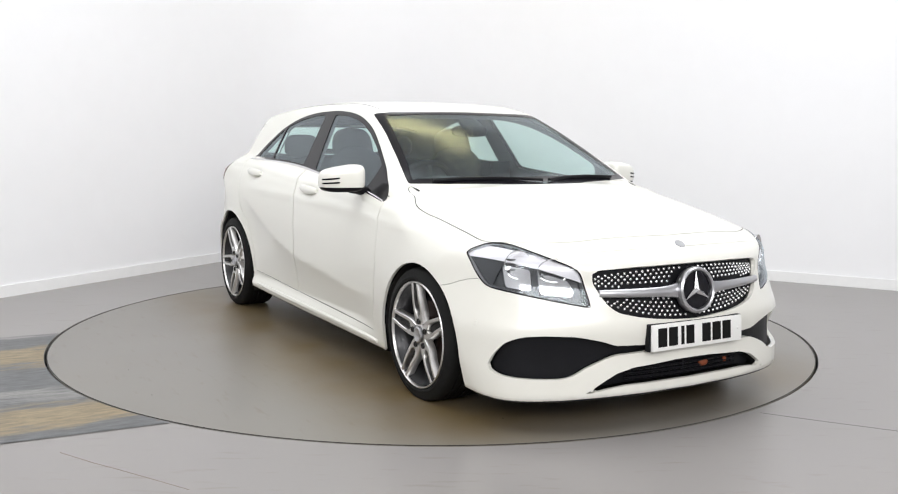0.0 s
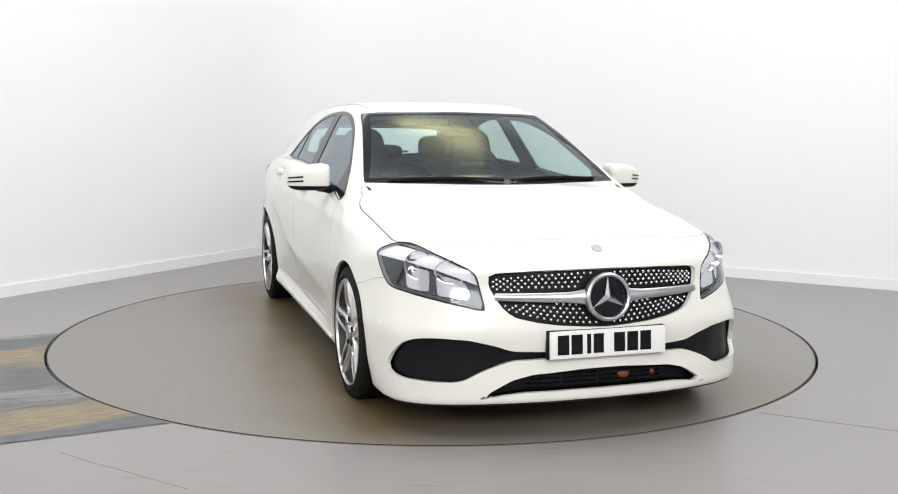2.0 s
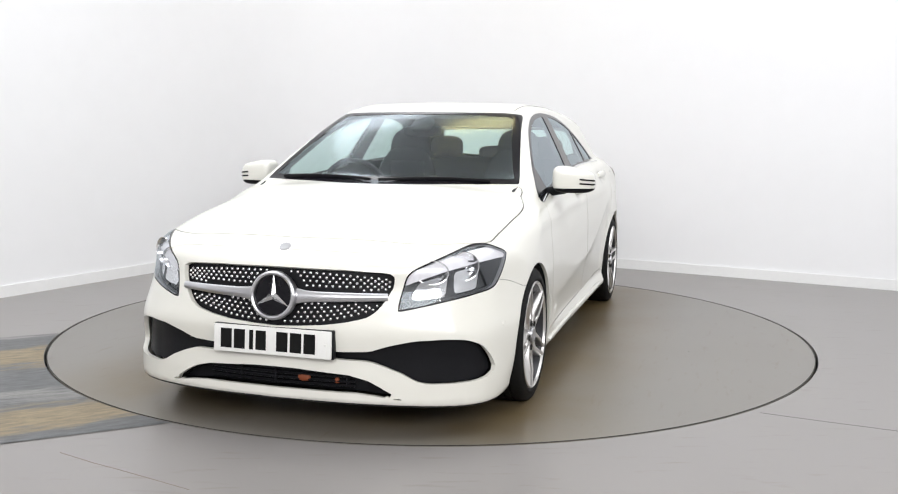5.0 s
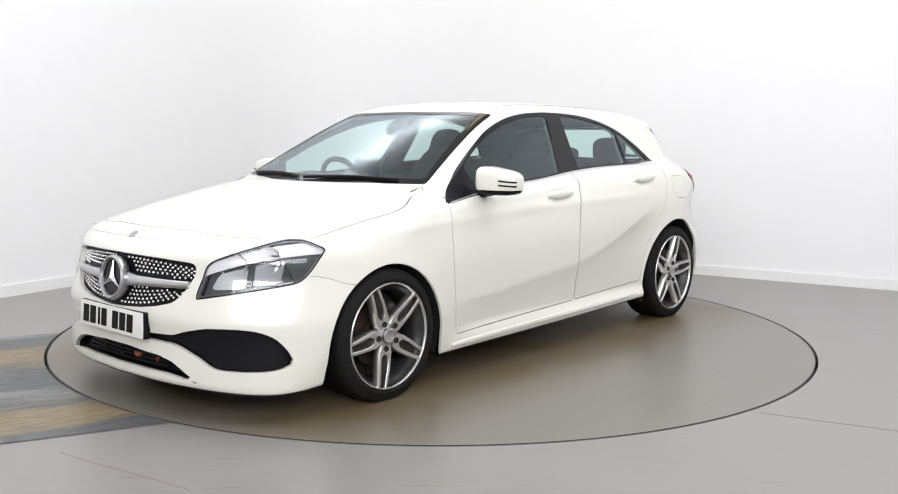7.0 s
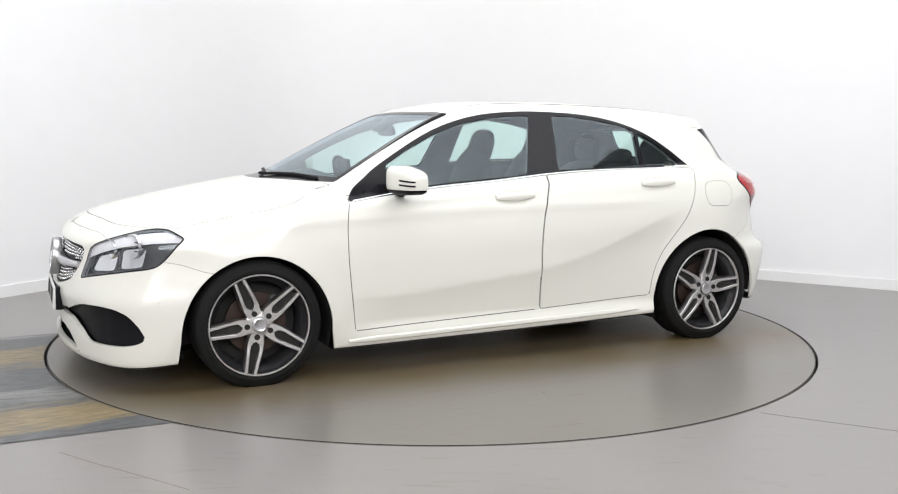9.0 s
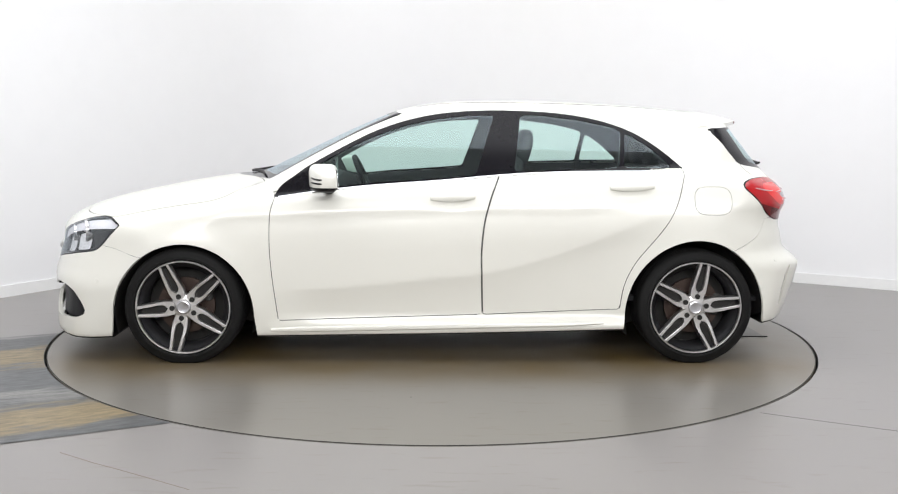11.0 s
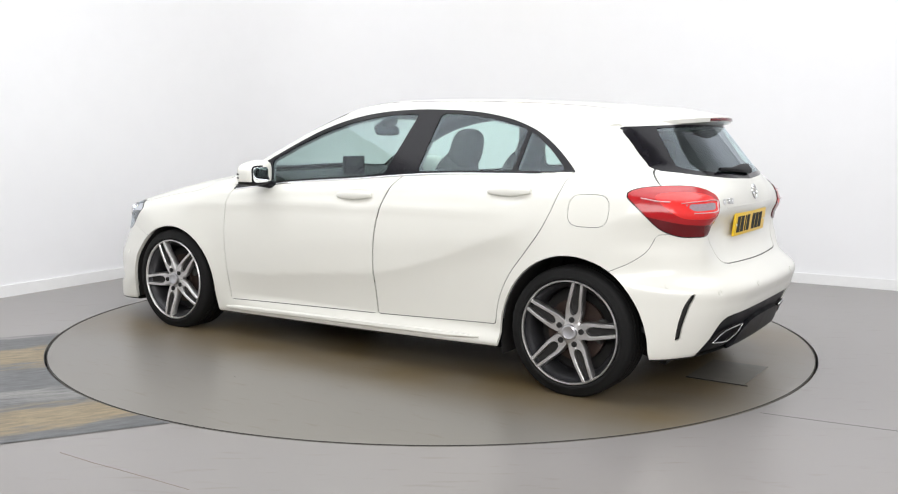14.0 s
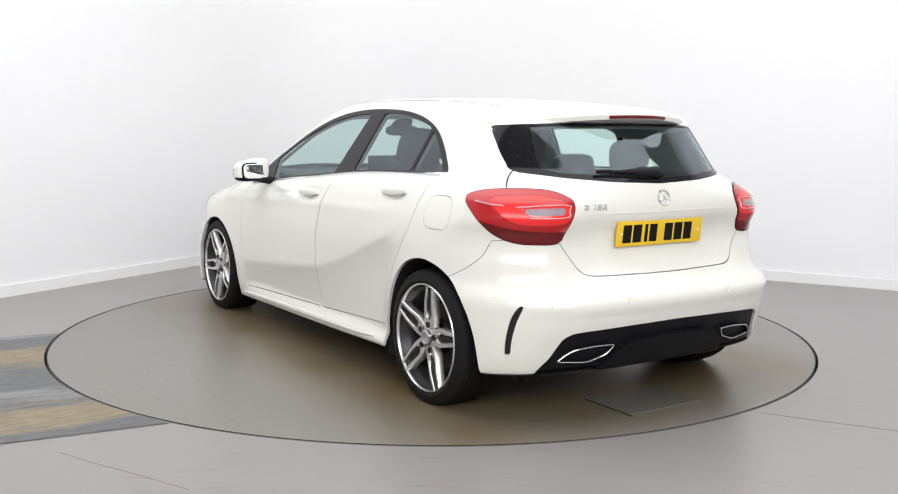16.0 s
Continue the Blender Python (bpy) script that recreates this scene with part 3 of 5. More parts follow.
def cut(g, old, name, where=None):
    """Clip the triangles of the labels in old along g = 0; those inside take the new name."""
    global BV, BN, BT, BL
    pick = np.isin(BL, old)
    if where is not None:
        pick &= where(BV[BT].mean(1), BN[BT].mean(1))
    used = np.unique(BT[pick])
    val = np.full(len(BV), 1.0)
    if len(used) == 0:
        return
    val[used] = g(BV[used])
    val[np.abs(val) < 2e-4] = -2e-4
    s = val < 0
    n_in = s[BT].sum(1)
    full = pick & (n_in == 3)
    mixed = pick & (n_in > 0) & (n_in < 3)
    BL[full] = name
    T, lab = BT[mixed], BL[mixed]
    if not len(T):
        return
    # turn each so that its lone corner comes first
    lone_in = s[T].sum(1) == 1
    lone = np.where(lone_in[:, None], s[T], ~s[T]).argmax(1)
    r = np.arange(len(T))
    A, B, C = T[r, lone], T[r, (lone + 1) % 3], T[r, (lone + 2) % 3]

    def edge(p, q):
        lo, hi = np.minimum(p, q), np.maximum(p, q)
        return lo.astype(np.int64) * 10_000_000 + hi
    keys, inv = np.unique(np.concatenate([edge(A, B), edge(A, C)]), return_inverse=True)
    lo, hi = keys // 10_000_000, keys % 10_000_000
    t = (val[lo] / (val[lo] - val[hi]))[:, None]
    nv = BV[lo] * (1 - t) + BV[hi] * t
    nn = BN[lo] * (1 - t) + BN[hi] * t
    base = len(BV)
    BV, BN = np.concatenate([BV, nv]), np.concatenate([BN, nn / np.linalg.norm(nn, axis=1)[:, None]])
    ab, ac = base + inv[:len(T)], base + inv[len(T):]
    tip = np.stack([A, ab, ac], 1)
    q1, q2 = np.stack([ab, B, C], 1), np.stack([ab, C, ac], 1)
    inner, outer = np.full(len(T), name, dtype="<U24"), lab
    BT = np.concatenate([BT[~mixed], tip, q1, q2])
    BL = np.concatenate([BL[~mixed], np.where(lone_in, inner, outer), np.where(lone_in, outer, inner), np.where(lone_in, outer, inner)])


def take(names, offset=0.0, flip=False):
    """Vertices, faces and normals of the pieces with these labels."""
    T = BT[np.isin(BL, names)]
    u, inv = np.unique(T, return_inverse=True)
    F = inv.reshape(-1, 3)
    V, N = BV[u] + BN[u] * offset, BN[u]
    return (V, F[:, ::-1], -N) if flip else (V, F, N)


def panel(name, labels, mat, parent, label="", rim=0.0, offset=0.0):
    """A piece of the body as a mesh of its own; rim folds its open edges inwards by that depth."""
    V, F, N = take(labels, offset)
    if not len(F):
        return None
    faces = F.tolist()
    if rim:
        e = np.concatenate([F[:, [0, 1]], F[:, [1, 2]], F[:, [2, 0]]])
        key = set(map(tuple, e.tolist()))
        edge = [(a, b) for a, b in key if (b, a) not in key]
        ids = sorted({q for ed in edge for q in ed})
        n0 = len(V)
        at = {q: n0 + i for i, q in enumerate(ids)}
        low = {q: n0 + len(ids) + i for i, q in enumerate(ids)}
        # the fold has vertices of its own, so that the shading breaks at the edge
        V = np.concatenate([V, V[ids], V[ids] - N[ids] * rim])
        side = np.zeros((len(ids), 3))
        for a, b in edge:
            d = np.cross(V[b] - V[a], N[a])
            side[at[a] - n0] += d
            side[at[b] - n0] += d
        side /= np.linalg.norm(side, axis=1)[:, None] + 1e-9
        N = np.concatenate([N, side, side])
        faces += [(at[b], at[a], low[a], low[b]) for a, b in edge]
    return mesh_ob(name, V, faces, mat, parent, True, label, N)


def side_view(poly):
    return lambda V: poly_sd(V[:, [0, 2]], poly)


def left(c, n):
    return (c[:, 1] > 0.2) & (n[:, 1] > 0.15)


def right(c, n):
    return (c[:, 1] < -0.2) & (n[:, 1] < -0.15)


# ---------------------------------------------------------------- car: cutting the panels
car = tagged(new("car"), "white five-door hatchback standing on the turntable", "car")
COS, SIN = math.cos(radians(42)), math.sin(radians(42))


def both(poly):
    """A half outline given for y >= 0, from the centre line out and back, mirrored into a closed polygon."""
    P = np.array(poly, float)
    return np.concatenate([P, (P * [-1, 1])[::-1]])


def front_view(poly):
    return lambda V: poly_sd(V[:, [1, 2]], poly)


def facing_front(c, n):
    return (c[:, 0] > 1.2) & (n[:, 0] > 0.1)


for ax, az, ar, atop in ARCHES:
    def opening(V, ax=ax, az=az, ar=ar, atop=atop):
        d = np.hypot((V[:, 0] - ax) / ar, (V[:, 2] - az) / atop)
        return np.where(V[:, 2] > az, d - 1, np.abs(V[:, 0] - ax) / (ar + (az - V[:, 2]) * 0.12) - 1) * ar
    cut(opening, ["body"], "arch", lambda c, n: np.abs(c[:, 1]) > 0.55)
cut(lambda V: V[:, 2] - UNDER_Z(V[:, 0]) - 0.012, ["body"], "underbody", lambda c, n: n[:, 2] < -0.3)

# windscreen, its black edge trim and the cowl
screen_out = both([(0, 0.962), (0.45, 0.962), (0.70, 0.963), (0.688, 1.0), (0.622, 1.16), (0.560, 1.304), (0.545, 1.321), (0.45, 1.330), (0, 1.336)])
screen_in = both([(0, 0.992), (0.45, 0.99), (0.668, 0.985), (0.640, 1.03), (0.578, 1.16), (0.520, 1.296), (0.500, 1.310), (0.3, 1.319), (0, 1.322)])
on_screen = lambda c, n: (c[:, 0] > 0.0) & (c[:, 0] < 1.3) & (n[:, 0] > 0.04)
cut(front_view(screen_out), ["body"], "screen_trim", on_screen)
cut(front_view(screen_in), ["screen_trim"], "windscreen", on_screen)

# side windows
DLO = np.concatenate([spline([(0.886, 0.872), (0.851, 0.932), (0.774, 0.990), (0.702, 1.041), (0.504, 1.152), (0.345, 1.229), (0.185, 1.283), (0.032, 1.316), (-0.121, 1.333), (-0.281, 1.340), (-0.435, 1.338),
                              (-0.591, 1.331), (-0.752, 1.312), (-0.909, 1.277), (-1.054, 1.220), (-1.187, 1.133), (-1.30, 1.035)], 5, False),
                      spline([(-1.29, 1.028), (-0.706, 1.018), (-0.343, 0.999), (0.021, 0.966), (0.325, 0.943), (0.574, 0.918), (0.87, 0.872)], 4, False)])
FRONT_GLASS = [(0.60, 0.925), (0.655, 1.045), (0.50, 1.132), (0.34, 1.206), (0.18, 1.260), (0.03, 1.292), (-0.12, 1.310), (-0.285, 1.316), (-0.179, 0.993), (0.02, 0.976), (0.325, 0.954)]
REAR_GLASS = [(-0.384, 1.013), (-0.430, 1.318), (-0.578, 1.314), (-0.768, 1.290), (-0.92, 1.258), (-0.977, 1.235), (-0.951, 1.034), (-0.706, 1.028)]
QUARTER = [(-0.976, 1.037), (-0.998, 1.228), (-1.05, 1.198), (-1.129, 1.145), (-1.218, 1.066), (-1.240, 1.044), (-1.225, 1.040)]
for tag, view in (("l", left), ("r", right)):
    cut(side_view(DLO), ["body"], "frame_" + tag, lambda c, n, view=view: view(c, n) & (np.abs(n[:, 1]) > 0.5))
    for nm, pl in (("fglass_", FRONT_GLASS), ("rglass_", REAR_GLASS), ("quarter_", QUARTER)):
        cut(side_view(rounded(pl, 0.02)), ["frame_" + tag], nm + tag, view)

# rear window
rear_out = both([(0, 1.272), (0.30, 1.268), (0.52, 1.259), (0.66, 1.25), (0.69, 1.142), (0.645, 1.078), (0.612, 1.052), (0.469, 1.031), (0.266, 1.014), (0, 1.004)])
rear_in = both([(0, 1.262), (0.30, 1.258), (0.50, 1.249), (0.525, 1.14), (0.535, 1.07), (0.469, 1.053), (0.266, 1.036), (0, 1.026)])
# its black surround wraps round the corner of the body, up to a slanting edge
WRAP = curve([1.0, 1.05, 1.077, 1.12, 1.186, 1.251, 1.3], [-1.60, -1.63, -1.615, -1.577, -1.522, -1.452, -1.40])
cut(lambda V: np.maximum(poly_sd(V[:, [1, 2]], rear_out), V[:, 0] - WRAP(V[:, 2])), ["body"], "rear_trim", lambda c, n: (c[:, 0] < -1.3) & (n[:, 2] < 0.9))
cut(front_view(rear_in), ["rear_trim"], "rear_glass")

# lamps, seen at 42 degrees to the car's axis
HEAD = spline([(-1.047, 0.523), (-1.02, 0.60), (-0.99, 0.666), (-0.899, 0.705), (-0.8, 0.735), (-0.727, 0.754), (-0.666, 0.762), (-0.602, 0.758), (-0.555, 0.742), (-0.512, 0.719), (-0.533, 0.682), (-0.560, 0.640),
               (-0.593, 0.602), (-0.629, 0.582), (-0.717, 0.568), (-0.842, 0.549), (-0.973, 0.527), (-1.028, 0.517)], 3)
TAIL = spline([(-0.45, 0.938), (-0.464, 0.966), (-0.542, 0.985), (-0.682, 0.991), (-0.792, 0.986), (-0.866, 0.965), (-0.904, 0.94), (-0.913, 0.904), (-0.9, 0.855), (-0.871, 0.804), (-0.846, 0.763), (-0.752, 0.760),
               (-0.679, 0.764), (-0.614, 0.782), (-0.562, 0.81), (-0.511, 0.857), (-0.475, 0.899)], 3)
TAIL_BAND = spline([(-0.56, 0.945), (-0.70, 0.962), (-0.82, 0.952), (-0.885, 0.92), (-0.885, 0.855), (-0.74, 0.845), (-0.64, 0.865)], 4)
TAIL_CLEAR = rounded([(-0.682, 0.910), (-0.876, 0.914), (-0.872, 0.884), (-0.735, 0.880)], 0.012)
HEAD_PARTS = []
DIVIDER = curve([-1.05, -0.95, -0.83, -0.72, -0.60, -0.51], [0.600, 0.634, 0.668, 0.690, 0.702, 0.705])
for tag, sgn in (("l", 1), ("r", -1)):
    near = lambda c, n, sgn=sgn: (c[:, 0] > 1.5) & (c[:, 1] * sgn > 0.3)
    cut(lambda V, sgn=sgn: poly_sd(np.stack([-V[:, 0] * SIN + V[:, 1] * sgn * COS, V[:, 2]], 1), HEAD), ["body"], "headrim_" + tag, near)
    cut(lambda V, sgn=sgn: poly_sd(np.stack([-V[:, 0] * SIN + V[:, 1] * sgn * COS, V[:, 2]], 1), HEAD) + 0.006, ["headrim_" + tag], "headlamp_" + tag, near)
    head_uv = lambda V, sgn=sgn: np.stack([-V[:, 0] * SIN + V[:, 1] * sgn * COS, V[:, 2]], 1)
    HEAD_PARTS.append((tag, head_uv, near))
    far = lambda c, n, sgn=sgn: (c[:, 0] < -1.4) & (c[:, 1] * sgn > 0.3)
    tail_uv = lambda V, sgn=sgn: np.stack([V[:, 0] * SIN + V[:, 1] * sgn * COS, V[:, 2]], 1)
    cut(lambda V, f=tail_uv: poly_sd(f(V), TAIL), ["body"], "tailrim_" + tag, far)
    cut(lambda V, f=tail_uv: poly_sd(f(V), TAIL) + 0.005, ["tailrim_" + tag], "taillamp_" + tag, far)
    cut(lambda V, f=tail_uv: poly_sd(f(V), TAIL_BAND), ["taillamp_" + tag], "tailband_" + tag, far)
    cut(lambda V, f=tail_uv: poly_sd(f(V), TAIL_CLEAR), ["tailband_" + tag], "tailclear_" + tag, far)
    cut(lambda V: 0.845 - V[:, 2] - 0.03 * np.sin(V[:, 0] * 9), ["taillamp_" + tag], "tailupper_" + tag, far)

# grille and intakes in the front bumper
GRILLE = both([(0, 0.680), (0.277, 0.676), (0.44, 0.666), (0.466, 0.660), (0.478, 0.645), (0.474, 0.609), (0.449, 0.560), (0.429, 0.529), (0.405, 0.506), (0.377, 0.490), (0.30, 0.472), (0.209, 0.459), (0.098, 0.450), (0, 0.446)])
cut(front_view(GRILLE), ["body"], "grille", facing_front)
FOG = [(-0.838, 0.262), (-0.824, 0.318), (-0.795, 0.372), (-0.745, 0.398), (-0.679, 0.405), (-0.565, 0.402), (-0.462, 0.380), (-0.396, 0.357), (-0.2, 0.350), (-0.2, 0.322), (-0.387, 0.317), (-0.435, 0.303), (-0.514, 0.272),
       (-0.576, 0.236), (-0.618, 0.226), (-0.70, 0.224), (-0.785, 0.226), (-0.825, 0.238)]
for tag, sgn in (("r", 1), ("l", -1)):
    cut(front_view(rounded(np.array(FOG) * [sgn, 1], 0.02)), ["body"], "intake_" + tag, facing_front)
LOW = both([(0, 0.276), (0.10, 0.274), (0.31, 0.260), (0.39, 0.240), (0.44, 0.213), (0.50, 0.176), (0.528, 0.161), (0.512, 0.161), (0.474, 0.168), (0.42, 0.178), (0.34, 0.187), (0.154, 0.190), (0, 0.190)])
cut(front_view(LOW), ["body"], "low_intake", facing_front)

# black rear valance and the slots beside it
DIFF = both([(0, 0.421), (0.28, 0.416), (0.50, 0.408), (0.561, 0.401), (0.597, 0.380), (0.632, 0.297), (0.668, 0.240), (0.69, 0.15), (0, 0.15)])
cut(front_view(DIFF), ["body", "underbody"], "valance", lambda c, n: (c[:, 0] < -1.7) & (n[:, 0] < 0.0) & (n[:, 2] > -0.85))
DIFFUSER = both([(0, 0.352), (0.18, 0.348), (0.25, 0.337), (0.31, 0.306), (0.37, 0.24), (0.40, 0.15), (0, 0.15)])
cut(front_view(DIFFUSER), ["valance"], "diffuser")
for sgn in (1, -1):
    gill = np.concatenate([spline([(0.788, 0.305), (0.791, 0.396), (0.779, 0.483), (0.757, 0.526)], 4, False), spline([(0.748, 0.520), (0.764, 0.46), (0.773, 0.385), (0.771, 0.303)], 4, False)]) * [sgn, 1]
    cut(front_view(gill), ["body"], "gill_" + ("l" if sgn > 0 else "r"), lambda c, n: c[:, 0] < -1.6)

# shut lines: a dark gap round each panel
GAP = 0.0021


def shut(g, name, where, olds=("body",), gap=GAP):
    cut(lambda V: g(V) - gap, list(olds), "part_cut", where)
    cut(lambda V: g(V) + gap, ["part_cut"], name)
    BL[BL == "part_cut"] = "seam"


SEAM_FRONT = spline([(0.890, 0.90), (0.881, 0.872), (0.897, 0.808), (0.903, 0.740), (0.902, 0.60), (0.890, 0.456), (0.876, 0.339), (0.862, 0.226)], 4, False)
SEAM_MID = spline([(-0.315, 1.02), (-0.303, 0.995), (-0.260, 0.90), (-0.220, 0.763), (-0.203, 0.608), (-0.206, 0.45), (-0.214, 0.258)], 4, False)
SEAM_REAR = spline([(-1.27, 1.06), (-1.290, 1.028), (-1.266, 0.945), (-1.235, 0.850), (-1.190, 0.760), (-1.120, 0.665), (-1.024, 0.542), (-0.968, 0.420), (-0.948, 0.290)], 4, False)
DOOR_F = np.concatenate([SEAM_FRONT, SEAM_MID[::-1]])
DOOR_R = np.concatenate([SEAM_MID + [-0.0045, 0], SEAM_REAR[::-1]])
for tag, view in (("l", left), ("r", right)):
    shut(side_view(DOOR_F), "door_front_" + tag, view)
    shut(side_view(DOOR_R), "door_rear_" + tag, view)
shut(side_view(rounded([(-1.326, 0.945), (-1.525, 0.945), (-1.530, 0.799), (-1.330, 0.799)], 0.06)), "fuel_flap", left, gap=0.0013)
BONNET = spline([(2.033, 0), (2.02, 0.15), (1.98, 0.37), (1.945, 0.50), (1.86, 0.64), (1.74, 0.752), (1.60, 0.770), (1.46, 0.776), (1.33, 0.777), (1.20, 0.780), (1.13, 0.772), (1.06, 0.742), (1.0, 0.735), (0.955, 0.718), (0.950, 0.69), (0.975, 0.60), (1.02, 0.45), (1.07, 0.0)], 4, False)
BONNET = np.concatenate([BONNET, (BONNET * [1, -1])[::-1]])
shut(lambda V: poly_sd(V[:, :2], BONNET), "bonnet", lambda c, n: (c[:, 0] > 0.88) & (n[:, 2] > 0.12) & (c[:, 2] > 0.68), gap=0.0025)
GATE = both([(0, 1.15), (0.55, 1.15), (0.60, 1.07), (0.628, 1.056), (0.700, 0.990), (0.70, 0.9), (0.60, 0.80), (0.546, 0.763), (0.496, 0.693), (0.469, 0.650), (0.438, 0.629), (0.39, 0.622), (0.087, 0.617), (0, 0.617)])
shut(front_view(GATE), "tailgate", lambda c, n: (c[:, 0] < -1.3) & (n[:, 0] < -0.05) & (c[:, 2] < 1.245))
BUMPER_R = np.concatenate([spline([(-1.45, 0.57), (-1.487, 0.583), (-1.60, 0.632), (-1.665, 0.672), (-1.703, 0.711), (-1.73, 0.776)], 3, False), [(-2.3, 0.80), (-2.3, 0.0), (-1.45, 0.0)]])
shut(side_view(BUMPER_R), "rear_bumper", lambda c, n: (c[:, 0] < -1.45) & (c[:, 2] < 0.9), gap=0.0013)
BUMPER_F = np.concatenate([spline([(1.50, 0.55), (1.605, 0.567), (1.70, 0.600), (1.78, 0.615)], 3, False), [(1.95, 0.66), (2.02, 0.73), (2.5, 0.80), (2.5, 0.0), (1.5, 0.0)]])
shut(side_view(BUMPER_F), "front_bumper", lambda c, n: (c[:, 0] > 1.5), gap=0.0009)

CABIN_SET = ["body", "seam", "screen_trim", "frame_l", "frame_r", "rear_trim", "tailgate"] + [d + s for d in ("door_front_", "door_rear_", "taillamp_", "tailrim_", "tailband_", "tailclear_", "tailupper_") for s in "lr"]

panel("body_shell", ["body"], PAINT, car, rim=0.014)
panel("underbody", ["underbody"], DARK, car, "dark underside")
panel("panel_seam", ["seam"], SEAM, car, "dark gaps between the body panels", offset=-0.004)
panel("front_bumper", ["front_bumper"], PAINT, car, rim=0.02)
panel("rear_bumper", ["rear_bumper"], PAINT, car, rim=0.012)
panel("bonnet", ["bonnet"], PAINT, car, rim=0.01)
gate = panel("tailgate", ["tailgate"], PAINT, car, rim=0.01)
panel("fuel_flap", ["fuel_flap"], PAINT, car, rim=0.006)
doors = {}
LAMP_LINES = []
for tag in "lr":
    for which in ("front", "rear"):
        d = panel(which + "_door", ["door_%s_%s" % (which, tag)], PAINT, car, rim=0.01)
        doors[which + tag] = d
        panel("window_glass", [which[0] + "glass_" + tag], GLASS, d, "green-tinted side glass", offset=-0.003)
    panel("quarter_glass", ["quarter_" + tag], GLASS, doors["rear" + tag], "green-tinted quarter glass", offset=-0.003)
    panel("window_frame", ["frame_" + tag], BLACKP, car, "gloss black window surround", rim=0.01)
    panel("tail_lamp_seal", ["tailrim_" + tag], BLACKP, car, "thin black seal")
    lamp = panel("tail_lamp", ["taillamp_" + tag], REDDARK, car, "deep red rear lamp lens", offset=0.004, rim=0.02)
    panel("upper_lens", ["tailupper_" + tag], REDLENS, lamp, "red lens", offset=0.004)
    panel("light_band", ["tailband_" + tag], REDBAND, lamp, "brighter red light band", offset=0.003)
    panel("reversing_lens", ["tailclear_" + tag], CLEARLENS, lamp, "pale reversing light strip", offset=0.003)
    guide = [(-0.672, 0.915), (-0.780, 0.921), (-0.884, 0.922), (-0.886, 0.900), (-0.882, 0.876), (-0.800, 0.872), (-0.730, 0.872)]
    sgn = 1 if tag == "l" else -1
    LAMP_LINES.append((lamp, [(guide, 0.0018), ([(-0.500, 0.936), (-0.560, 0.925), (-0.620, 0.921)], 0.0024)], sgn))
panel("windscreen", ["windscreen"], SCREEN, car, "tinted windscreen", offset=-0.002)
panel("windscreen_trim", ["screen_trim"], BLACKP, car, "black windscreen edging")
panel("rear_window", ["rear_glass"], GLASS, gate, "tinted rear window", offset=-0.002)
panel("rear_window_trim", ["rear_trim"], BLACKP, gate, "gloss black rear window surround", rim=0.01)
valance = panel("rear_valance", ["valance"], PLASTIC, car, "black lower rear valance", offset=-0.014)
panel("diffuser", ["diffuser"], PLASTIC, valance, "black diffuser standing proud", offset=0.008, rim=0.03)
for tag in "lr":
    panel("bumper_slot", ["gill_" + tag], DARK, car, "black slot in the rear bumper", offset=-0.02)


def cabin_lining():
    V, F, N = take(CABIN_SET, -0.028, True)
    c = V[F].mean(1)
    F = F[(c[:, 2] > 0.32) & (c[:, 0] < 0.98) & (c[:, 0] > -1.95)]
    mesh_ob("cabin_lining", V, F.tolist(), LINER, car, True, "grey roof and door lining")


cabin_lining()


# ---------------------------------------------------------------- points on the body
def land(pts, way, start):
    """Walk points from far outside along way until they meet the body."""
    P = np.array(pts, float) - np.array(way) * start
    w = np.array(way, float)
    for _ in range(40):
        P = P + w * np.clip(body(P) * 0.8, -0.05, 0.4)[:, None]
    n = grad(body, P)
    return P, n / np.linalg.norm(n, axis=1)[:, None]


def from_front(yz):
    return land([(0, y, z) for y, z in yz], (-1, 0, 0), 2.6)


def from_rear(yz):
    return land([(0, y, z) for y, z in yz], (1, 0, 0), 2.5)


def from_side(xz, sgn=1):
    return land([(x, 0, z) for x, z in xz], (0, -sgn, 0), 1.4)


def basis(p, n, up=(0, 0, 1)):
    """A pose on the surface: local x along the surface, y up it, z outwards."""
    z = Vector(n).normalized()
    x = Vector(up).cross(z).normalized()
    y = z.cross(x)
    return Matrix.Translation(p) @ Matrix((x, y, z)).transposed().to_4x4()


def place(ob, m):
    ob.matrix_basis = m
    return ob


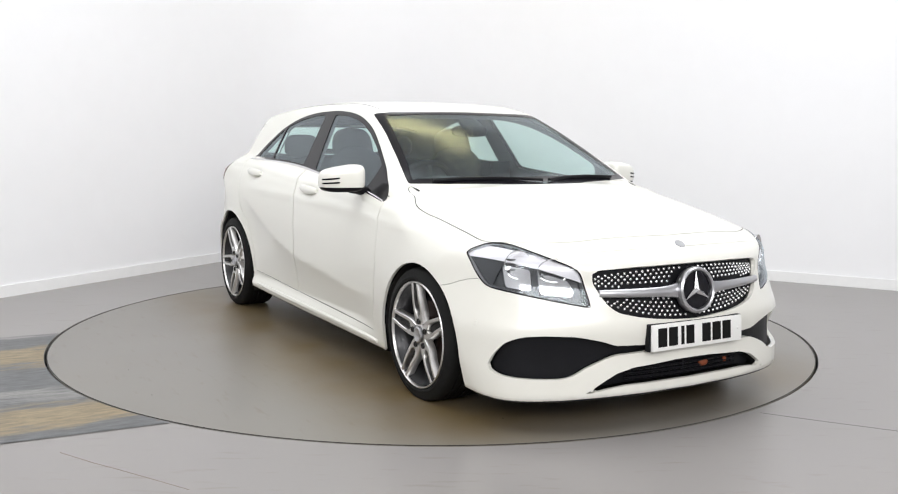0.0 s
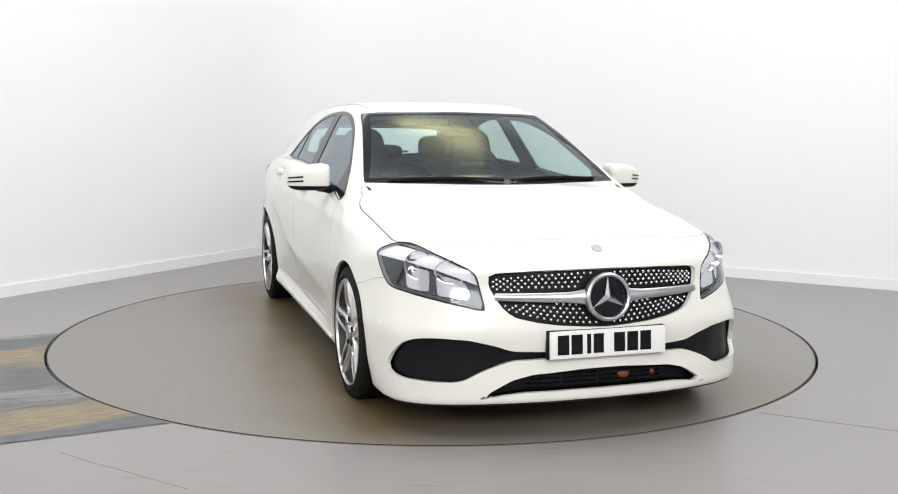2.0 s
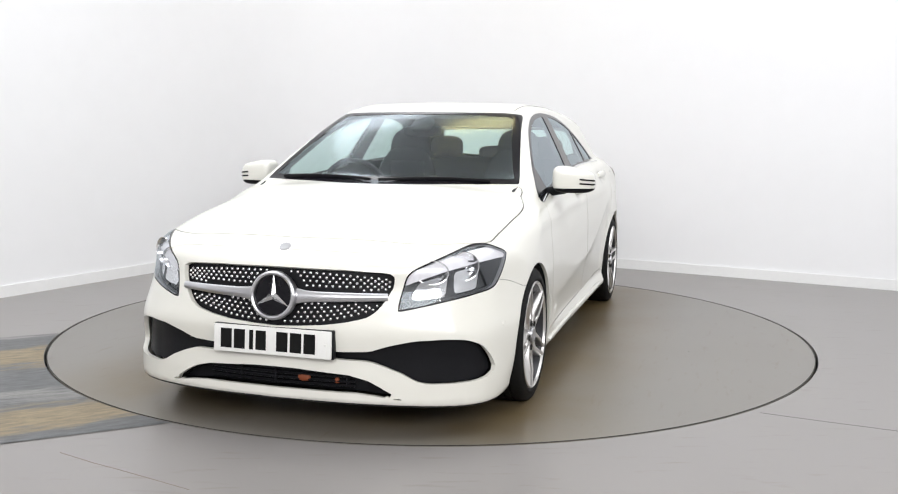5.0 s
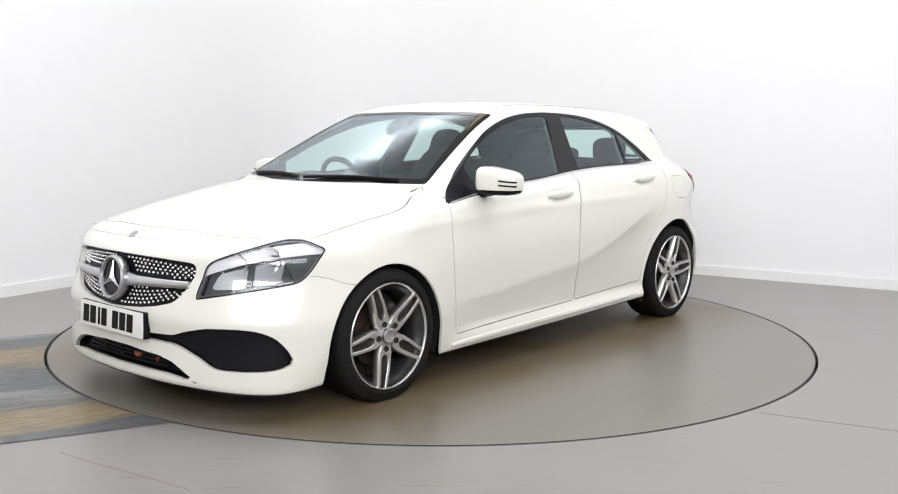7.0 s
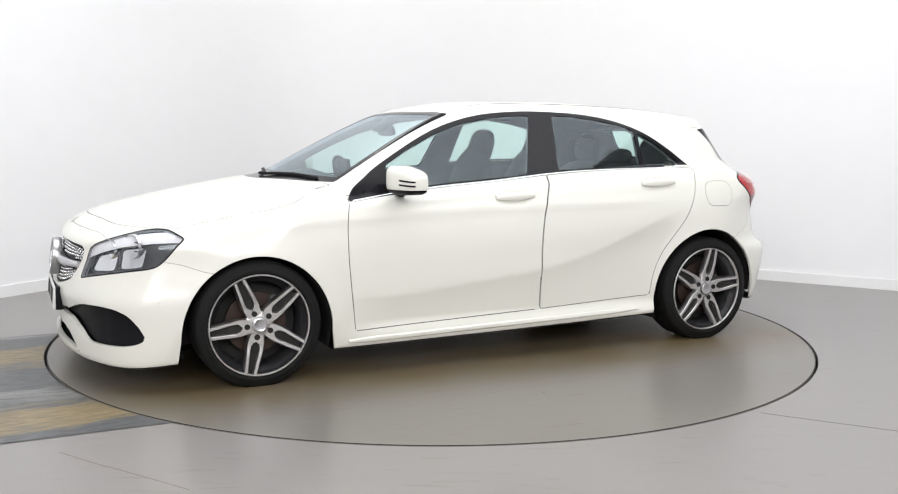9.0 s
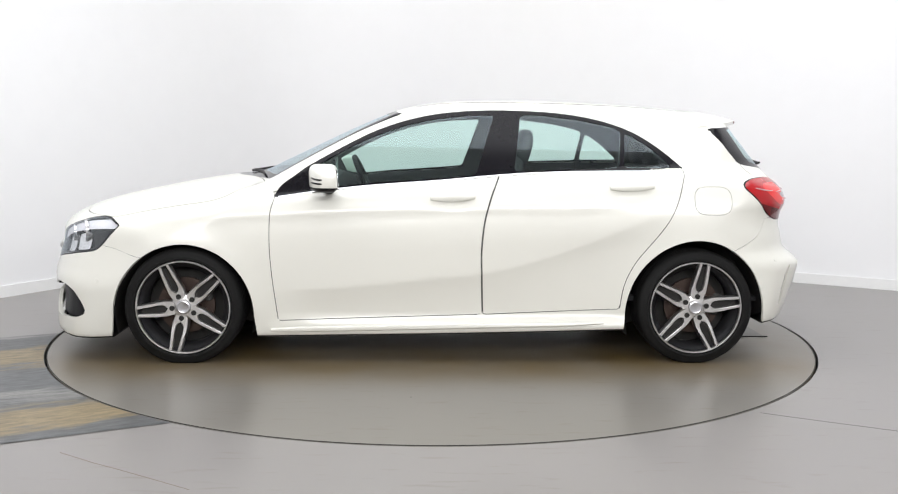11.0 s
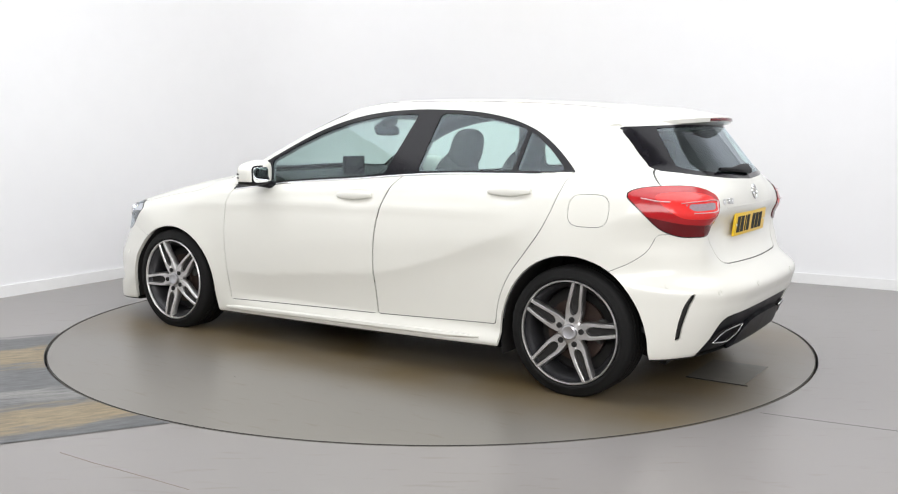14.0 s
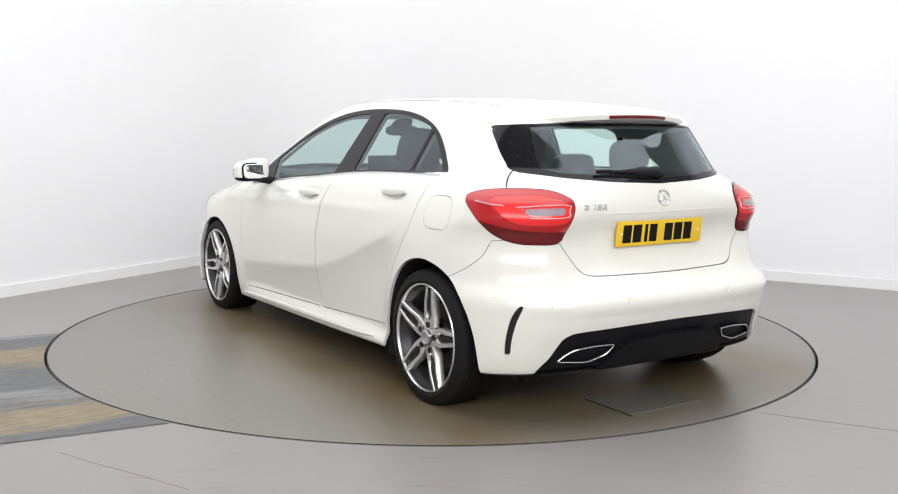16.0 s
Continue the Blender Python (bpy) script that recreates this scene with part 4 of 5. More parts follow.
def ribbon(points, normals, half, height, mat, name, parent, label="", base=-0.004):
    """A low bar with chamfered edges laid along a line on the body; half may vary along it."""
    P = [Vector(p) for p in points]
    hs = half if isinstance(half, (list, tuple, np.ndarray)) else [half] * len(P)
    bm, rows = bmesh.new(), []
    for i, p in enumerate(P):
        d = (P[min(i + 1, len(P) - 1)] - P[max(i - 1, 0)]).normalized()
        n = Vector(normals[i]).normalized()
        w = n.cross(d).normalized()
        h = hs[i]
        rows.append([bm.verts.new(p + w * a * h + n * b) for a, b in ((-1, base), (-1, height * 0.4), (-0.6, height * 0.9), (0, height), (0.6, height * 0.9), (1, height * 0.4), (1, base))])
    for A, B in zip(rows, rows[1:]):
        for k in range(6):
            bm.faces.new((A[k], A[k + 1], B[k + 1], B[k]))
    bm.faces.new(rows[0])
    bm.faces.new(rows[-1][::-1])
    bmesh.ops.recalc_face_normals(bm, faces=bm.faces)
    return part(name, bm, mat, parent, label)


def blob(size, power=3.0, taper=None, nu=28, nv=18):
    """A soft-cornered box (superellipsoid); taper(x, y, z) reshapes it."""
    bm = bmesh.new()

    def sp(v):
        return math.copysign(abs(v) ** (2 / power), v)
    grid = []
    for j in range(nv + 1):
        b = -math.pi / 2 + math.pi * j / nv
        row = []
        for i in range(nu):
            a = 2 * math.pi * i / nu
            p = Vector((size[0] / 2 * sp(math.cos(b)) * sp(math.cos(a)), size[1] / 2 * sp(math.cos(b)) * sp(math.sin(a)), size[2] / 2 * sp(math.sin(b))))
            row.append(bm.verts.new(taper(p) if taper else p))
        grid.append(row)
    for j in range(nv):
        for i in range(nu):
            bm.faces.new((grid[j][i], grid[j][(i + 1) % nu], grid[j + 1][(i + 1) % nu], grid[j + 1][i]))
    bmesh.ops.remove_doubles(bm, verts=bm.verts, dist=1e-4)
    bmesh.ops.recalc_face_normals(bm, faces=bm.faces)
    return bm


# ---------------------------------------------------------------- front end
def front_end():
    grille = panel("grille", ["grille"], PLASTIC, car, "black grille dotted with bright studs", offset=-0.028)
    # studs in rows that follow the grille's lower curve
    stud = lathe([(0.0, 0.006), (0.0052, 0.005), (0.0068, 0.0), (0.0050, -0.012)], 8, "Z")
    me = bpy.data.meshes.new("stud")
    stud.to_mesh(me)
    stud.free()
    me.materials.append(CHROME)
    me.polygons.foreach_set("use_smooth", [True] * len(me.polygons))
    spots = []
    for row in range(12):
        for k in range(-17, 18):
            s = abs(k) + (0.5 if row % 2 else 0.0)
            if row % 2 and k == 0:
                continue
            y = math.copysign(s * 0.0278, k) if s else 0.0
            top, bottom = 0.668 - 0.03 * (y / 0.47) ** 2, 0.462 + 0.085 * (abs(y) / 0.47) ** 2.2
            z = top + (bottom - top) * (row + 0.2) / 11.4
            if np.hypot(y, z - 0.567) < 0.108 or abs(z - 0.572 + 0.0 * y) < 0.026:
                continue
            spots.append((y, z))
    S = np.array(spots)
    S = S[poly_sd(S, GRILLE) < -0.010]
    P, N = from_front(S)
    for p, n in zip(P, N):
        ob = new("stud", me)
        ob.parent = grille
        ob.matrix_basis = basis(p - n * 0.022, n)
    # silver blades and the round badge
    for sgn in (1, -1):
        ys = np.linspace(0.075, 0.455, 9)
        P, N = from_front([(sgn * y, 0.566 + 0.006 * (y / 0.47)) for y in ys])
        ribbon(P, N, np.interp(ys, [0.075, 0.14, 0.47], [0.034, 0.021, 0.014]), 0.012, SILVER, "grille_blade", grille, "satin silver blade", base=-0.022)
    P, N = from_front([(0.0, 0.567)])
    m = Matrix.Translation((2.205, 0, 0.567)) @ pose(0, 0, 0, 0, -8, 0)
    ring = lathe([(0.080, 0.0), (0.083, 0.012), (0.090, 0.016), (0.0975, 0.010), (0.100, -0.004), (0.094, -0.03), (0.080, -0.03)], 56, "X", closed=True)
    badge = place(part("badge_ring", ring, SILVER, grille, "satin silver badge ring"), m)
    place(part("badge_disc", lathe([(0.0, 0.0), (0.081, 0.0)], 40, "X"), BLACKP, badge, "gloss black badge centre"), Matrix())
    bm = bmesh.new()
    for k in range(3):
        a = radians(90 + 120 * k)
        tip = Vector((0.006, 0.084 * math.cos(a), 0.084 * math.sin(a)))
        l = Vector((0.004, 0.016 * math.cos(a + 1.05), 0.016 * math.sin(a + 1.05)))
        r = Vector((0.004, 0.016 * math.cos(a - 1.05), 0.016 * math.sin(a - 1.05)))
        c = Vector((0.018, 0, 0))
        vs = [bm.verts.new(q) for q in (tip, l, c, r)]
        bm.faces.new((vs[0], vs[1], vs[2]))
        bm.faces.new((vs[0], vs[2], vs[3]))
    bmesh.ops.recalc_face_normals(bm, faces=bm.faces)
    place(part("badge_star", bm, CHROME, badge, "bright three-armed emblem", smooth=False), Matrix())
    # small round emblem on the bonnet
    P, N = from_front([(0.0, 0.752)])
    place(part("bonnet_emblem", lathe([(0, 0.0006), (0.018, 0.0006), (0.020, 0.0012), (0.023, 0.0012), (0.024, -0.001)], 28, "Z"), LAMPGREY, car, "small round grey emblem"), basis(P[0] + N[0] * 0.0005, N[0]))
    # intakes
    for tag in "lr":
        panel("side_intake", ["intake_" + tag], PLASTIC, car, "black moulded side intake", offset=-0.035)
    low = panel("lower_intake", ["low_intake"], PLASTIC, car, "black lower intake with slats", offset=-0.06)
    for z in (0.205, 0.225, 0.245, 0.265):
        ys = np.linspace(-0.33, 0.33, 13)
        P, N = from_front([(y, z) for y in ys])
        ribbon(P - N * 0.045, N, 0.004, 0.008, PLASTIC, "intake_slat", low)
    for y in (-0.18, -0.02, 0.30):
        P, N = from_front([(y, 0.20), (y, 0.235), (y, 0.27)])
        ribbon(P - N * 0.046, N, 0.006, 0.008, PLASTIC, "intake_bar", low)
    P, N = from_front([(0.11, 0.232)])
    place(part("orange_cap", blob((0.055, 0.03, 0.02), 2.5), ORANGE, low, "faded orange plastic piece"), basis(P[0] - N[0] * 0.045, N[0]))
    P, N = from_front([(0.255, 0.228)])
    place(part("orange_cap", blob((0.02, 0.024, 0.015), 2.5), ORANGE, low, "faded orange plastic piece"), basis(P[0] - N[0] * 0.045, N[0]))
    # towing eye cover and parking sensors
    for y, z in ((0.852, 0.434), (-0.852, 0.434)):
        P, N = from_front([(y, z)])
        place(part("parking_sensor", lathe([(0, 0.001), (0.009, 0.0015), (0.0105, -0.001), (0.0125, -0.001), (0.013, 0.0005)], 20, "Z"), PAINT, car, "small round parking sensor"), basis(P[0], N[0]))


def number_plate(name, mat, m, label, parent):
    plate = place(part(name, box_bm((0.012, 0.52, 0.111), bevel=0.004), mat, parent, label), m)
    # the registration is shown as plain bars
    spans = [(-0.203, 0.050), (-0.143, 0.050), (-0.090, 0.018), (-0.047, 0.046), (0.047, 0.050), (0.107, 0.050), (0.167, 0.050)]
    for y, w in spans:
        place(part("plate_bar", box_bm((0.002, w, 0.079), bevel=0.0006, segs=1), INK, plate), Matrix.Translation((0.0062, y, 0)))
    for y in (-0.235, 0.235):
        place(part("plate_screw", lathe([(0, 0.003), (0.005, 0.002), (0.006, 0)], 12, "X"), PLATEW, plate), Matrix.Translation((0.006, y, 0)))
    return plate


front_end()
number_plate("front_plate", PLATEW, Matrix.Translation((2.222, 0, 0.384)) @ pose(0, 0, 0, 0, -4, 0), "white front number plate with plain dark bars", car)
part("plate_holder", box_bm((0.03, 0.53, 0.116), (2.203, 0, 0.383), 0.006), PLASTIC, car, "black plate carrier")


# ---------------------------------------------------------------- headlamps
def headlamps():
    for tag, sgn in (("l", 1), ("r", -1)):
        lamp = panel("head_lamp", ["headlamp_" + tag], LENS, car, "clear headlamp with grey housing and chrome reflectors", offset=0.001)
        panel("lamp_seal", ["headrim_" + tag], BLACKP, lamp, "thin black seal")
        # folded edge between lens and housing
        V, F, N = take(["headlamp_" + tag])
        e = np.concatenate([F[:, [0, 1]], F[:, [1, 2]], F[:, [2, 0]]]).tolist()
        key = set(map(tuple, e))
        edge = [(a, b) for a, b in key if (b, a) not in key]
        k = len(V)
        mesh_ob("housing_wall", np.concatenate([V, V - N * 0.03]), [(a, b, b + k, a + k) for a, b in edge], LAMPGREY, lamp, False)
        # floor of the housing in its four tones
        _, uv, near = next(h for h in HEAD_PARTS if h[0] == tag)
        own = "headlamp_" + tag
        cut(lambda V: DIVIDER(uv(V)[:, 0]) - uv(V)[:, 1], [own], "head_top", near)
        cut(lambda V: -0.655 - uv(V)[:, 0] + (0.64 - uv(V)[:, 1]) * 0.5, [own], "head_outer", near)
        cut(lambda V: -poly_sd(uv(V), HEAD) - 0.016, [own], "head_low", near)
        panel("lamp_bezel", ["head_top"], LAMPPALE, lamp, "pale upper light strip", offset=-0.010)
        panel("lamp_bezel", ["head_outer"], LAMPDARK, lamp, "dark outer housing", offset=-0.018)
        panel("lamp_bezel", ["head_low"], LAMPDARK, lamp, "dark lower housing", offset=-0.014)
        for shape in (((-0.668, 0.682), (-0.795, 0.664), (-0.802, 0.580), (-0.688, 0.590)), ((-0.822, 0.656), (-0.955, 0.622), (-0.992, 0.560), (-0.842, 0.570))):
            cut(lambda V: poly_sd(uv(V), rounded(shape, 0.012)), [own], "head_mirror", near)
        panel("reflector_panel", ["head_mirror"], LAMPSILVER, lamp, "bright faceted reflector", offset=-0.026, rim=0.006)
        BL[BL == "head_mirror"] = "done"
        panel("lamp_bezel", [own], LAMPSHELL, lamp, "grey reflector shell", offset=-0.032)
        for nm in ("head_top", "head_outer", "head_low"):
            BL[BL == nm] = "done"
        BL[BL == own] = "done"
        view = Vector((COS, sgn * SIN, 0.03)).normalized()

        def spot(a, z):
            base = Vector((-SIN * a, sgn * COS * a, z))
            P, N = land([tuple(base)], tuple(-view), 2.6)
            return Vector(P[0]), Vector(N[0])
        # main bowl with its bulb shield, then the wider inner reflector
        for a, z, r, sq in ((-0.744, 0.630, 0.056, 1.0), (-0.895, 0.607, 0.046, 1.4)):
            p, n = spot(a, z)
            ax = (view * 0.75 + Vector((0.5, 0, 0))).normalized()
            bowl = lathe([(r * t, -0.045 * (1 - t * t)) for t in np.linspace(0.0, 1, 9)] + [(r * 1.06, 0.001), (r * 1.06, -0.012)], 28, "Z")
            m = basis(p - n * 0.020, ax) @ Matrix.Diagonal((sq, 1.0, 1, 1))
            b = place(part("reflector", bowl, LAMPSILVER, lamp, "chrome reflector bowl"), m)
            place(part("bulb_shield", blob((0.030, 0.024, 0.03), 2.2, nu=14, nv=9), CHROME, b, "bright bulb shield"), Matrix.Translation((0, 0.0, -0.012)))
            place(part("reflector_bar", box_bm((r * 1.5, 0.006, 0.012), bevel=0.002, segs=1), LAMPDARK, b), Matrix.Translation((0, r * 0.35, -0.010)))
            place(part("reflector_bar", box_bm((r * 1.3, 0.005, 0.012), bevel=0.002, segs=1), LAMPDARK, b), Matrix.Translation((0, -r * 0.4, -0.012)))
        # silver strip down the inner edge, and the dark line that divides the lamp
        pts, nrm = [], []
        for a, z in spline([(-0.985, 0.645), (-1.005, 0.60), (-1.025, 0.545)], 4, False):
            p, n = spot(a, z)
            pts.append(p - n * 0.014)
            nrm.append(n)
        ribbon(pts, nrm, 0.013, 0.010, LAMPSILVER, "daylight_strip", lamp, "silver daylight strip")
        pts, nrm = [], []
        for a, z in [(a, float(DIVIDER(a))) for a in np.linspace(-0.56, -0.985, 14)]:
            p, n = spot(a, z)
            pts.append(p - n * 0.008)
            nrm.append(n)
        ribbon(pts, nrm, 0.0035, 0.004, PLASTIC, "lamp_divider", lamp)


headlamps()


# ---------------------------------------------------------------- rear end
def rear_end():
    plate = number_plate("rear_plate", PLATEY, Matrix.Translation((-1.913, 0, 0.790)) @ pose(0, 0, 0, 0, 6, 180), "yellow rear number plate with plain dark bars", gate)
    # handle ledge above the plate
    ys = np.linspace(-0.40, 0.40, 15)
    P, N = from_rear([(y, 0.883) for y in ys])
    ribbon(P, N, 0.005, 0.0016, PAINT, "tailgate_ledge", gate)
    # round emblem and model badge as plain bright bars
    P, N = from_rear([(0.0, 0.942)])
    emblem = place(part("emblem_ring", lathe([(0.031, 0.001), (0.033, 0.004), (0.036, 0.004), (0.038, 0.0)], 32, "Z"), CHROME, gate, "chrome ring emblem"), basis(P[0], N[0]))
    for k in range(3):
        place(part("emblem_arm", box_bm((0.006, 0.031, 0.004), (0, 0.016, 0.002), 0.0015, 1), CHROME, emblem), pose(0, 0, 0, 0, 0, 120 * k))
    for y, w in ((0.437, 0.024), (0.394, 0.007), (0.370, 0.022), (0.341, 0.022)):
        P, N = from_rear([(y, 0.912)])
        place(part("model_badge_bar", box_bm((w, 0.026, 0.004), (0, 0, 0.002), 0.0015, 1), CHROME, gate), basis(P[0], N[0]))
    # pale light guides round the reversing strip
    for lamp, lines, sgn in LAMP_LINES:
        view = Vector((-COS, sgn * SIN, 0.0))
        for line, half in lines:
            pts = [tuple(Vector((SIN * a, sgn * COS * a, z))) for a, z in spline(line, 4, False)]
            P, N = land(pts, tuple(-view), 2.6)
            ribbon(P + N * 0.006, N, half, 0.003, LIGHTGUIDE, "light_guide", lamp, "pale light guide")
    # parking sensors
    for y, z in ((0.812, 0.554), (0.648, 0.521), (0.30, 0.527), (-0.30, 0.527), (-0.648, 0.521)):
        P, N = from_rear([(y, z)])
        place(part("parking_sensor", lathe([(0, 0.001), (0.009, 0.0015), (0.0105, -0.001), (0.0125, -0.001), (0.013, 0.0005)], 20, "Z"), PAINT, car, "small round parking sensor"), basis(P[0], N[0]))
    # exhaust trims
    for sgn in (1, -1):
        shape = np.array([(0.598, 0.277), (0.545, 0.324), (0.43, 0.337), (0.330, 0.333), (0.356, 0.293), (0.45, 0.263)])
        loop = rounded(shape, [0.012, 0.04, 0.04, 0.012, 0.03, 0.03], 5) * [sgn, 1]
        P, N = from_rear(loop)
        P = P + np.array([-0.002, 0, 0])
        trim = part("exhaust_trim", tube([tuple(p) for p in P], 0.0028, 8, True), CHROME, car, "chrome exhaust trim")
        inner = P + np.array([0.06, 0, 0])
        c = inner.mean(0)
        mesh_ob("exhaust_mouth", np.concatenate([P, inner, [c]]), [(i, (i + 1) % len(P), len(P) + (i + 1) % len(P), len(P) + i) for i in range(len(P))]
                + [(len(P) + i, len(P) + (i + 1) % len(P), 2 * len(P)) for i in range(len(P))], DARK, trim, False, "dark exhaust mouth")
    # spoiler over the rear window
    bm, rows = bmesh.new(), []
    ys = np.linspace(-0.60, 0.60, 33)
    roots, _ = land([(-1.40, y, 0) for y in ys], (0, 0, -1), 1.7)
    for y, root in zip(ys, roots):
        tip, z0 = -1.775 + 0.86 * y * y, root[2] + 0.0015
        z1 = 1.306 - 0.12 * y * y
        over = [(-1.40 + (tip + 1.40) * t, z0 + (z1 - z0) * t ** 1.15 + 0.008 * math.sin(math.pi * t)) for t in np.linspace(0, 1, 7)]
        under = [(tip + 0.004, z1 - 0.020), (tip + 0.06, z1 - 0.036), (tip + 0.16, z1 - 0.05)]
        rows.append([bm.verts.new((x, y, z)) for x, z in over + under])
    for A, B in zip(rows, rows[1:]):
        for k in range(len(A) - 1):
            bm.faces.new((A[k], A[k + 1], B[k + 1], B[k]))
    bm.faces.new(rows[0])
    bm.faces.new(rows[-1][::-1])
    bmesh.ops.recalc_face_normals(bm, faces=bm.faces)
    spoiler = part("roof_spoiler", bm, PAINT, gate, "white roof spoiler")
    pts = [(-1.775 + 0.86 * y * y - 0.001, y, 1.306 - 0.12 * y * y - 0.010) for y in np.linspace(-0.17, 0.17, 9)]
    ribbon(pts, [(-1, 0, 0)] * 9, 0.007, 0.004, REDDARK, "brake_light", spoiler, "dark red high brake light")
    # rear wiper
    P, N = from_rear([(0.0, 1.047), (0.10, 1.048), (0.225, 1.046), (0.33, 1.047)])
    wiper = ribbon(P + N * 0.014, N, [0.026, 0.021, 0.008, 0.005], 0.012, PLASTIC, "rear_wiper", gate, "black rear wiper")
    place(part("wiper_hub", blob((0.045, 0.055, 0.026), 2.4, nu=18, nv=10), PLASTIC, wiper), basis(P[0] + N[0] * 0.012, N[0]))


rear_end()


# ---------------------------------------------------------------- sides
def sides():
    for tag, sgn in (("l", 1), ("r", -1)):
        # bright strip below the windows
        xz = spline([(0.86, 0.874), (0.574, 0.913), (0.325, 0.938), (0.021, 0.961), (-0.343, 0.994), (-0.706, 1.013), (-1.28, 1.024)], 5, False)
        P, N = from_side(xz, sgn)
        ribbon(P, N, 0.0065, 0.005, CHROME, "belt_strip", car, "bright metal strip below the windows")
        # door handles
        for which, hx, hz in (("front", -0.052, 0.876), ("rear", -1.0, 0.936)):
            xs = np.linspace(-0.118, 0.118, 11)
            P, N = from_side([(hx + x, hz + 0.004 - 0.04 * x) for x in xs], sgn)
            lift = 0.026 * np.sqrt(np.clip(1 - (xs / 0.122) ** 2, 0, 1))
            base = np.array([P[0] + (P[-1] - P[0]) * k / 10 for k in range(11)])
            base[:, 1] = np.sign(sgn) * np.maximum(np.abs(base[:, 1]), np.abs(P[:, 1]))
            ribbon(base + N * (lift * 0.55)[:, None], N, 0.008 + 0.015 * np.sqrt(np.clip(1 - (xs / 0.122) ** 2, 0, 1)), 0.012, PAINT, "door_handle", doors[which + tag], base=-0.006)
        # moulded sill strip
        xs = np.linspace(0.90, -0.86, 30)
        P, N = from_side([(x, 0.176 - (x - 0.87) * 0.0225) for x in xs], sgn)
        ribbon(P, N, np.interp(xs, [-0.86, -0.7, 0.8, 0.9], [0.004, 0.014, 0.014, 0.008]), 0.012, PAINT, "sill_strip", car)
        # sealing moulding along the roof edge
        P = np.array([(x, sgn * float(0.505 - 0.03 * (x + 0.4) ** 2), 0) for x in np.linspace(0.20, -1.36, 24)])
        Q, N = land(P, (0, 0, -1), 1.7)
        keep = Q[:, 2] > 1.2
        ribbon(Q[keep], N[keep], 0.0025, 0.001, SEAM, "roof_moulding", car, "thin dark roof moulding")
        # mirror
        def shape(p, sgn=sgn):
            t = (p.y * sgn + 0.1) / 0.2
            k = 1.0 - 0.22 * t
            return Vector((p.x * (1.1 - 0.35 * t) - 0.035 * t * t + (0.02 if p.x > 0 else 0.0), p.y, p.z * k + 0.012 * (1 - t) - 0.006 * t))
        cap = blob((0.13, 0.215, 0.150), 3.8, shape, 40, 32)
        low = cap.copy()
        bmesh.ops.bisect_plane(cap, geom=cap.verts[:] + cap.edges[:] + cap.faces[:], plane_co=(0, 0, -0.038), plane_no=(0, 0.0, 1), clear_inner=True)
        bmesh.ops.bisect_plane(low, geom=low.verts[:] + low.edges[:] + low.faces[:], plane_co=(0, 0, -0.042), plane_no=(0, 0.0, 1), clear_outer=True)
        at = Matrix.Translation((0.612, sgn * 0.925, 0.972))
        mirror = place(part("mirror_cap", cap, PAINT, doors["front" + tag], "white mirror cap"), at)
        place(part("mirror_base", low, PLASTIC, mirror, "black mirror underside"), Matrix())
        arm = tube([(0.0, -sgn * 0.05, -0.045), (-0.01, -sgn * 0.09, -0.052), (-0.02, -sgn * 0.15, -0.066)], 0.026, 12)
        place(part("mirror_arm", arm, PLASTIC, mirror, "black mirror arm"), Matrix())
        place(part("mirror_glass", blob((0.012, 0.150, 0.088), 4.0), MIRRORG, mirror, "mirror glass"), Matrix.Translation((-0.067, 0.0, 0.0)) @ pose(0, 0, 0, 0, 0, sgn * 6))
        place(part("mirror_rim", blob((0.010, 0.170, 0.104), 4.0), PLASTIC, mirror, "dark rim round the mirror glass"), Matrix.Translation((-0.063, 0.0, 0.0)) @ pose(0, 0, 0, 0, 0, sgn * 6))
        for dz in (0.012, -0.014):
            pts, nrm = [], []
            for k in range(9):
                a = radians(8 + 72 * k / 8)
                q = shape(Vector((0.065 * math.cos(a) ** 0.526, sgn * 0.1075 * math.sin(a) ** 0.526, dz)))
                pts.append(q)
                nrm.append((math.cos(a) + 0.3, sgn * math.sin(a), 0))
            slot = ribbon(pts, nrm, 0.0042, 0.004, BLACKP, "mirror_slot", mirror, "dark slot for the indicator", base=-0.01)
    # wipers at the foot of the windscreen
    for y0, y1 in ((-0.58, -0.02), (0.02, 0.56)):
        pts = []
        for t in np.linspace(0, 1, 8):
            y = y0 + (y1 - y0) * t
            pts.append((y, 0.972 + 0.010 * math.sin(math.pi * t)))
        P, N = from_front(pts)
        ribbon(P + N * 0.006, N, np.linspace(0.010, 0.005, 8), 0.010, PLASTIC, "windscreen_wiper", car, "black wiper resting at the foot of the windscreen")
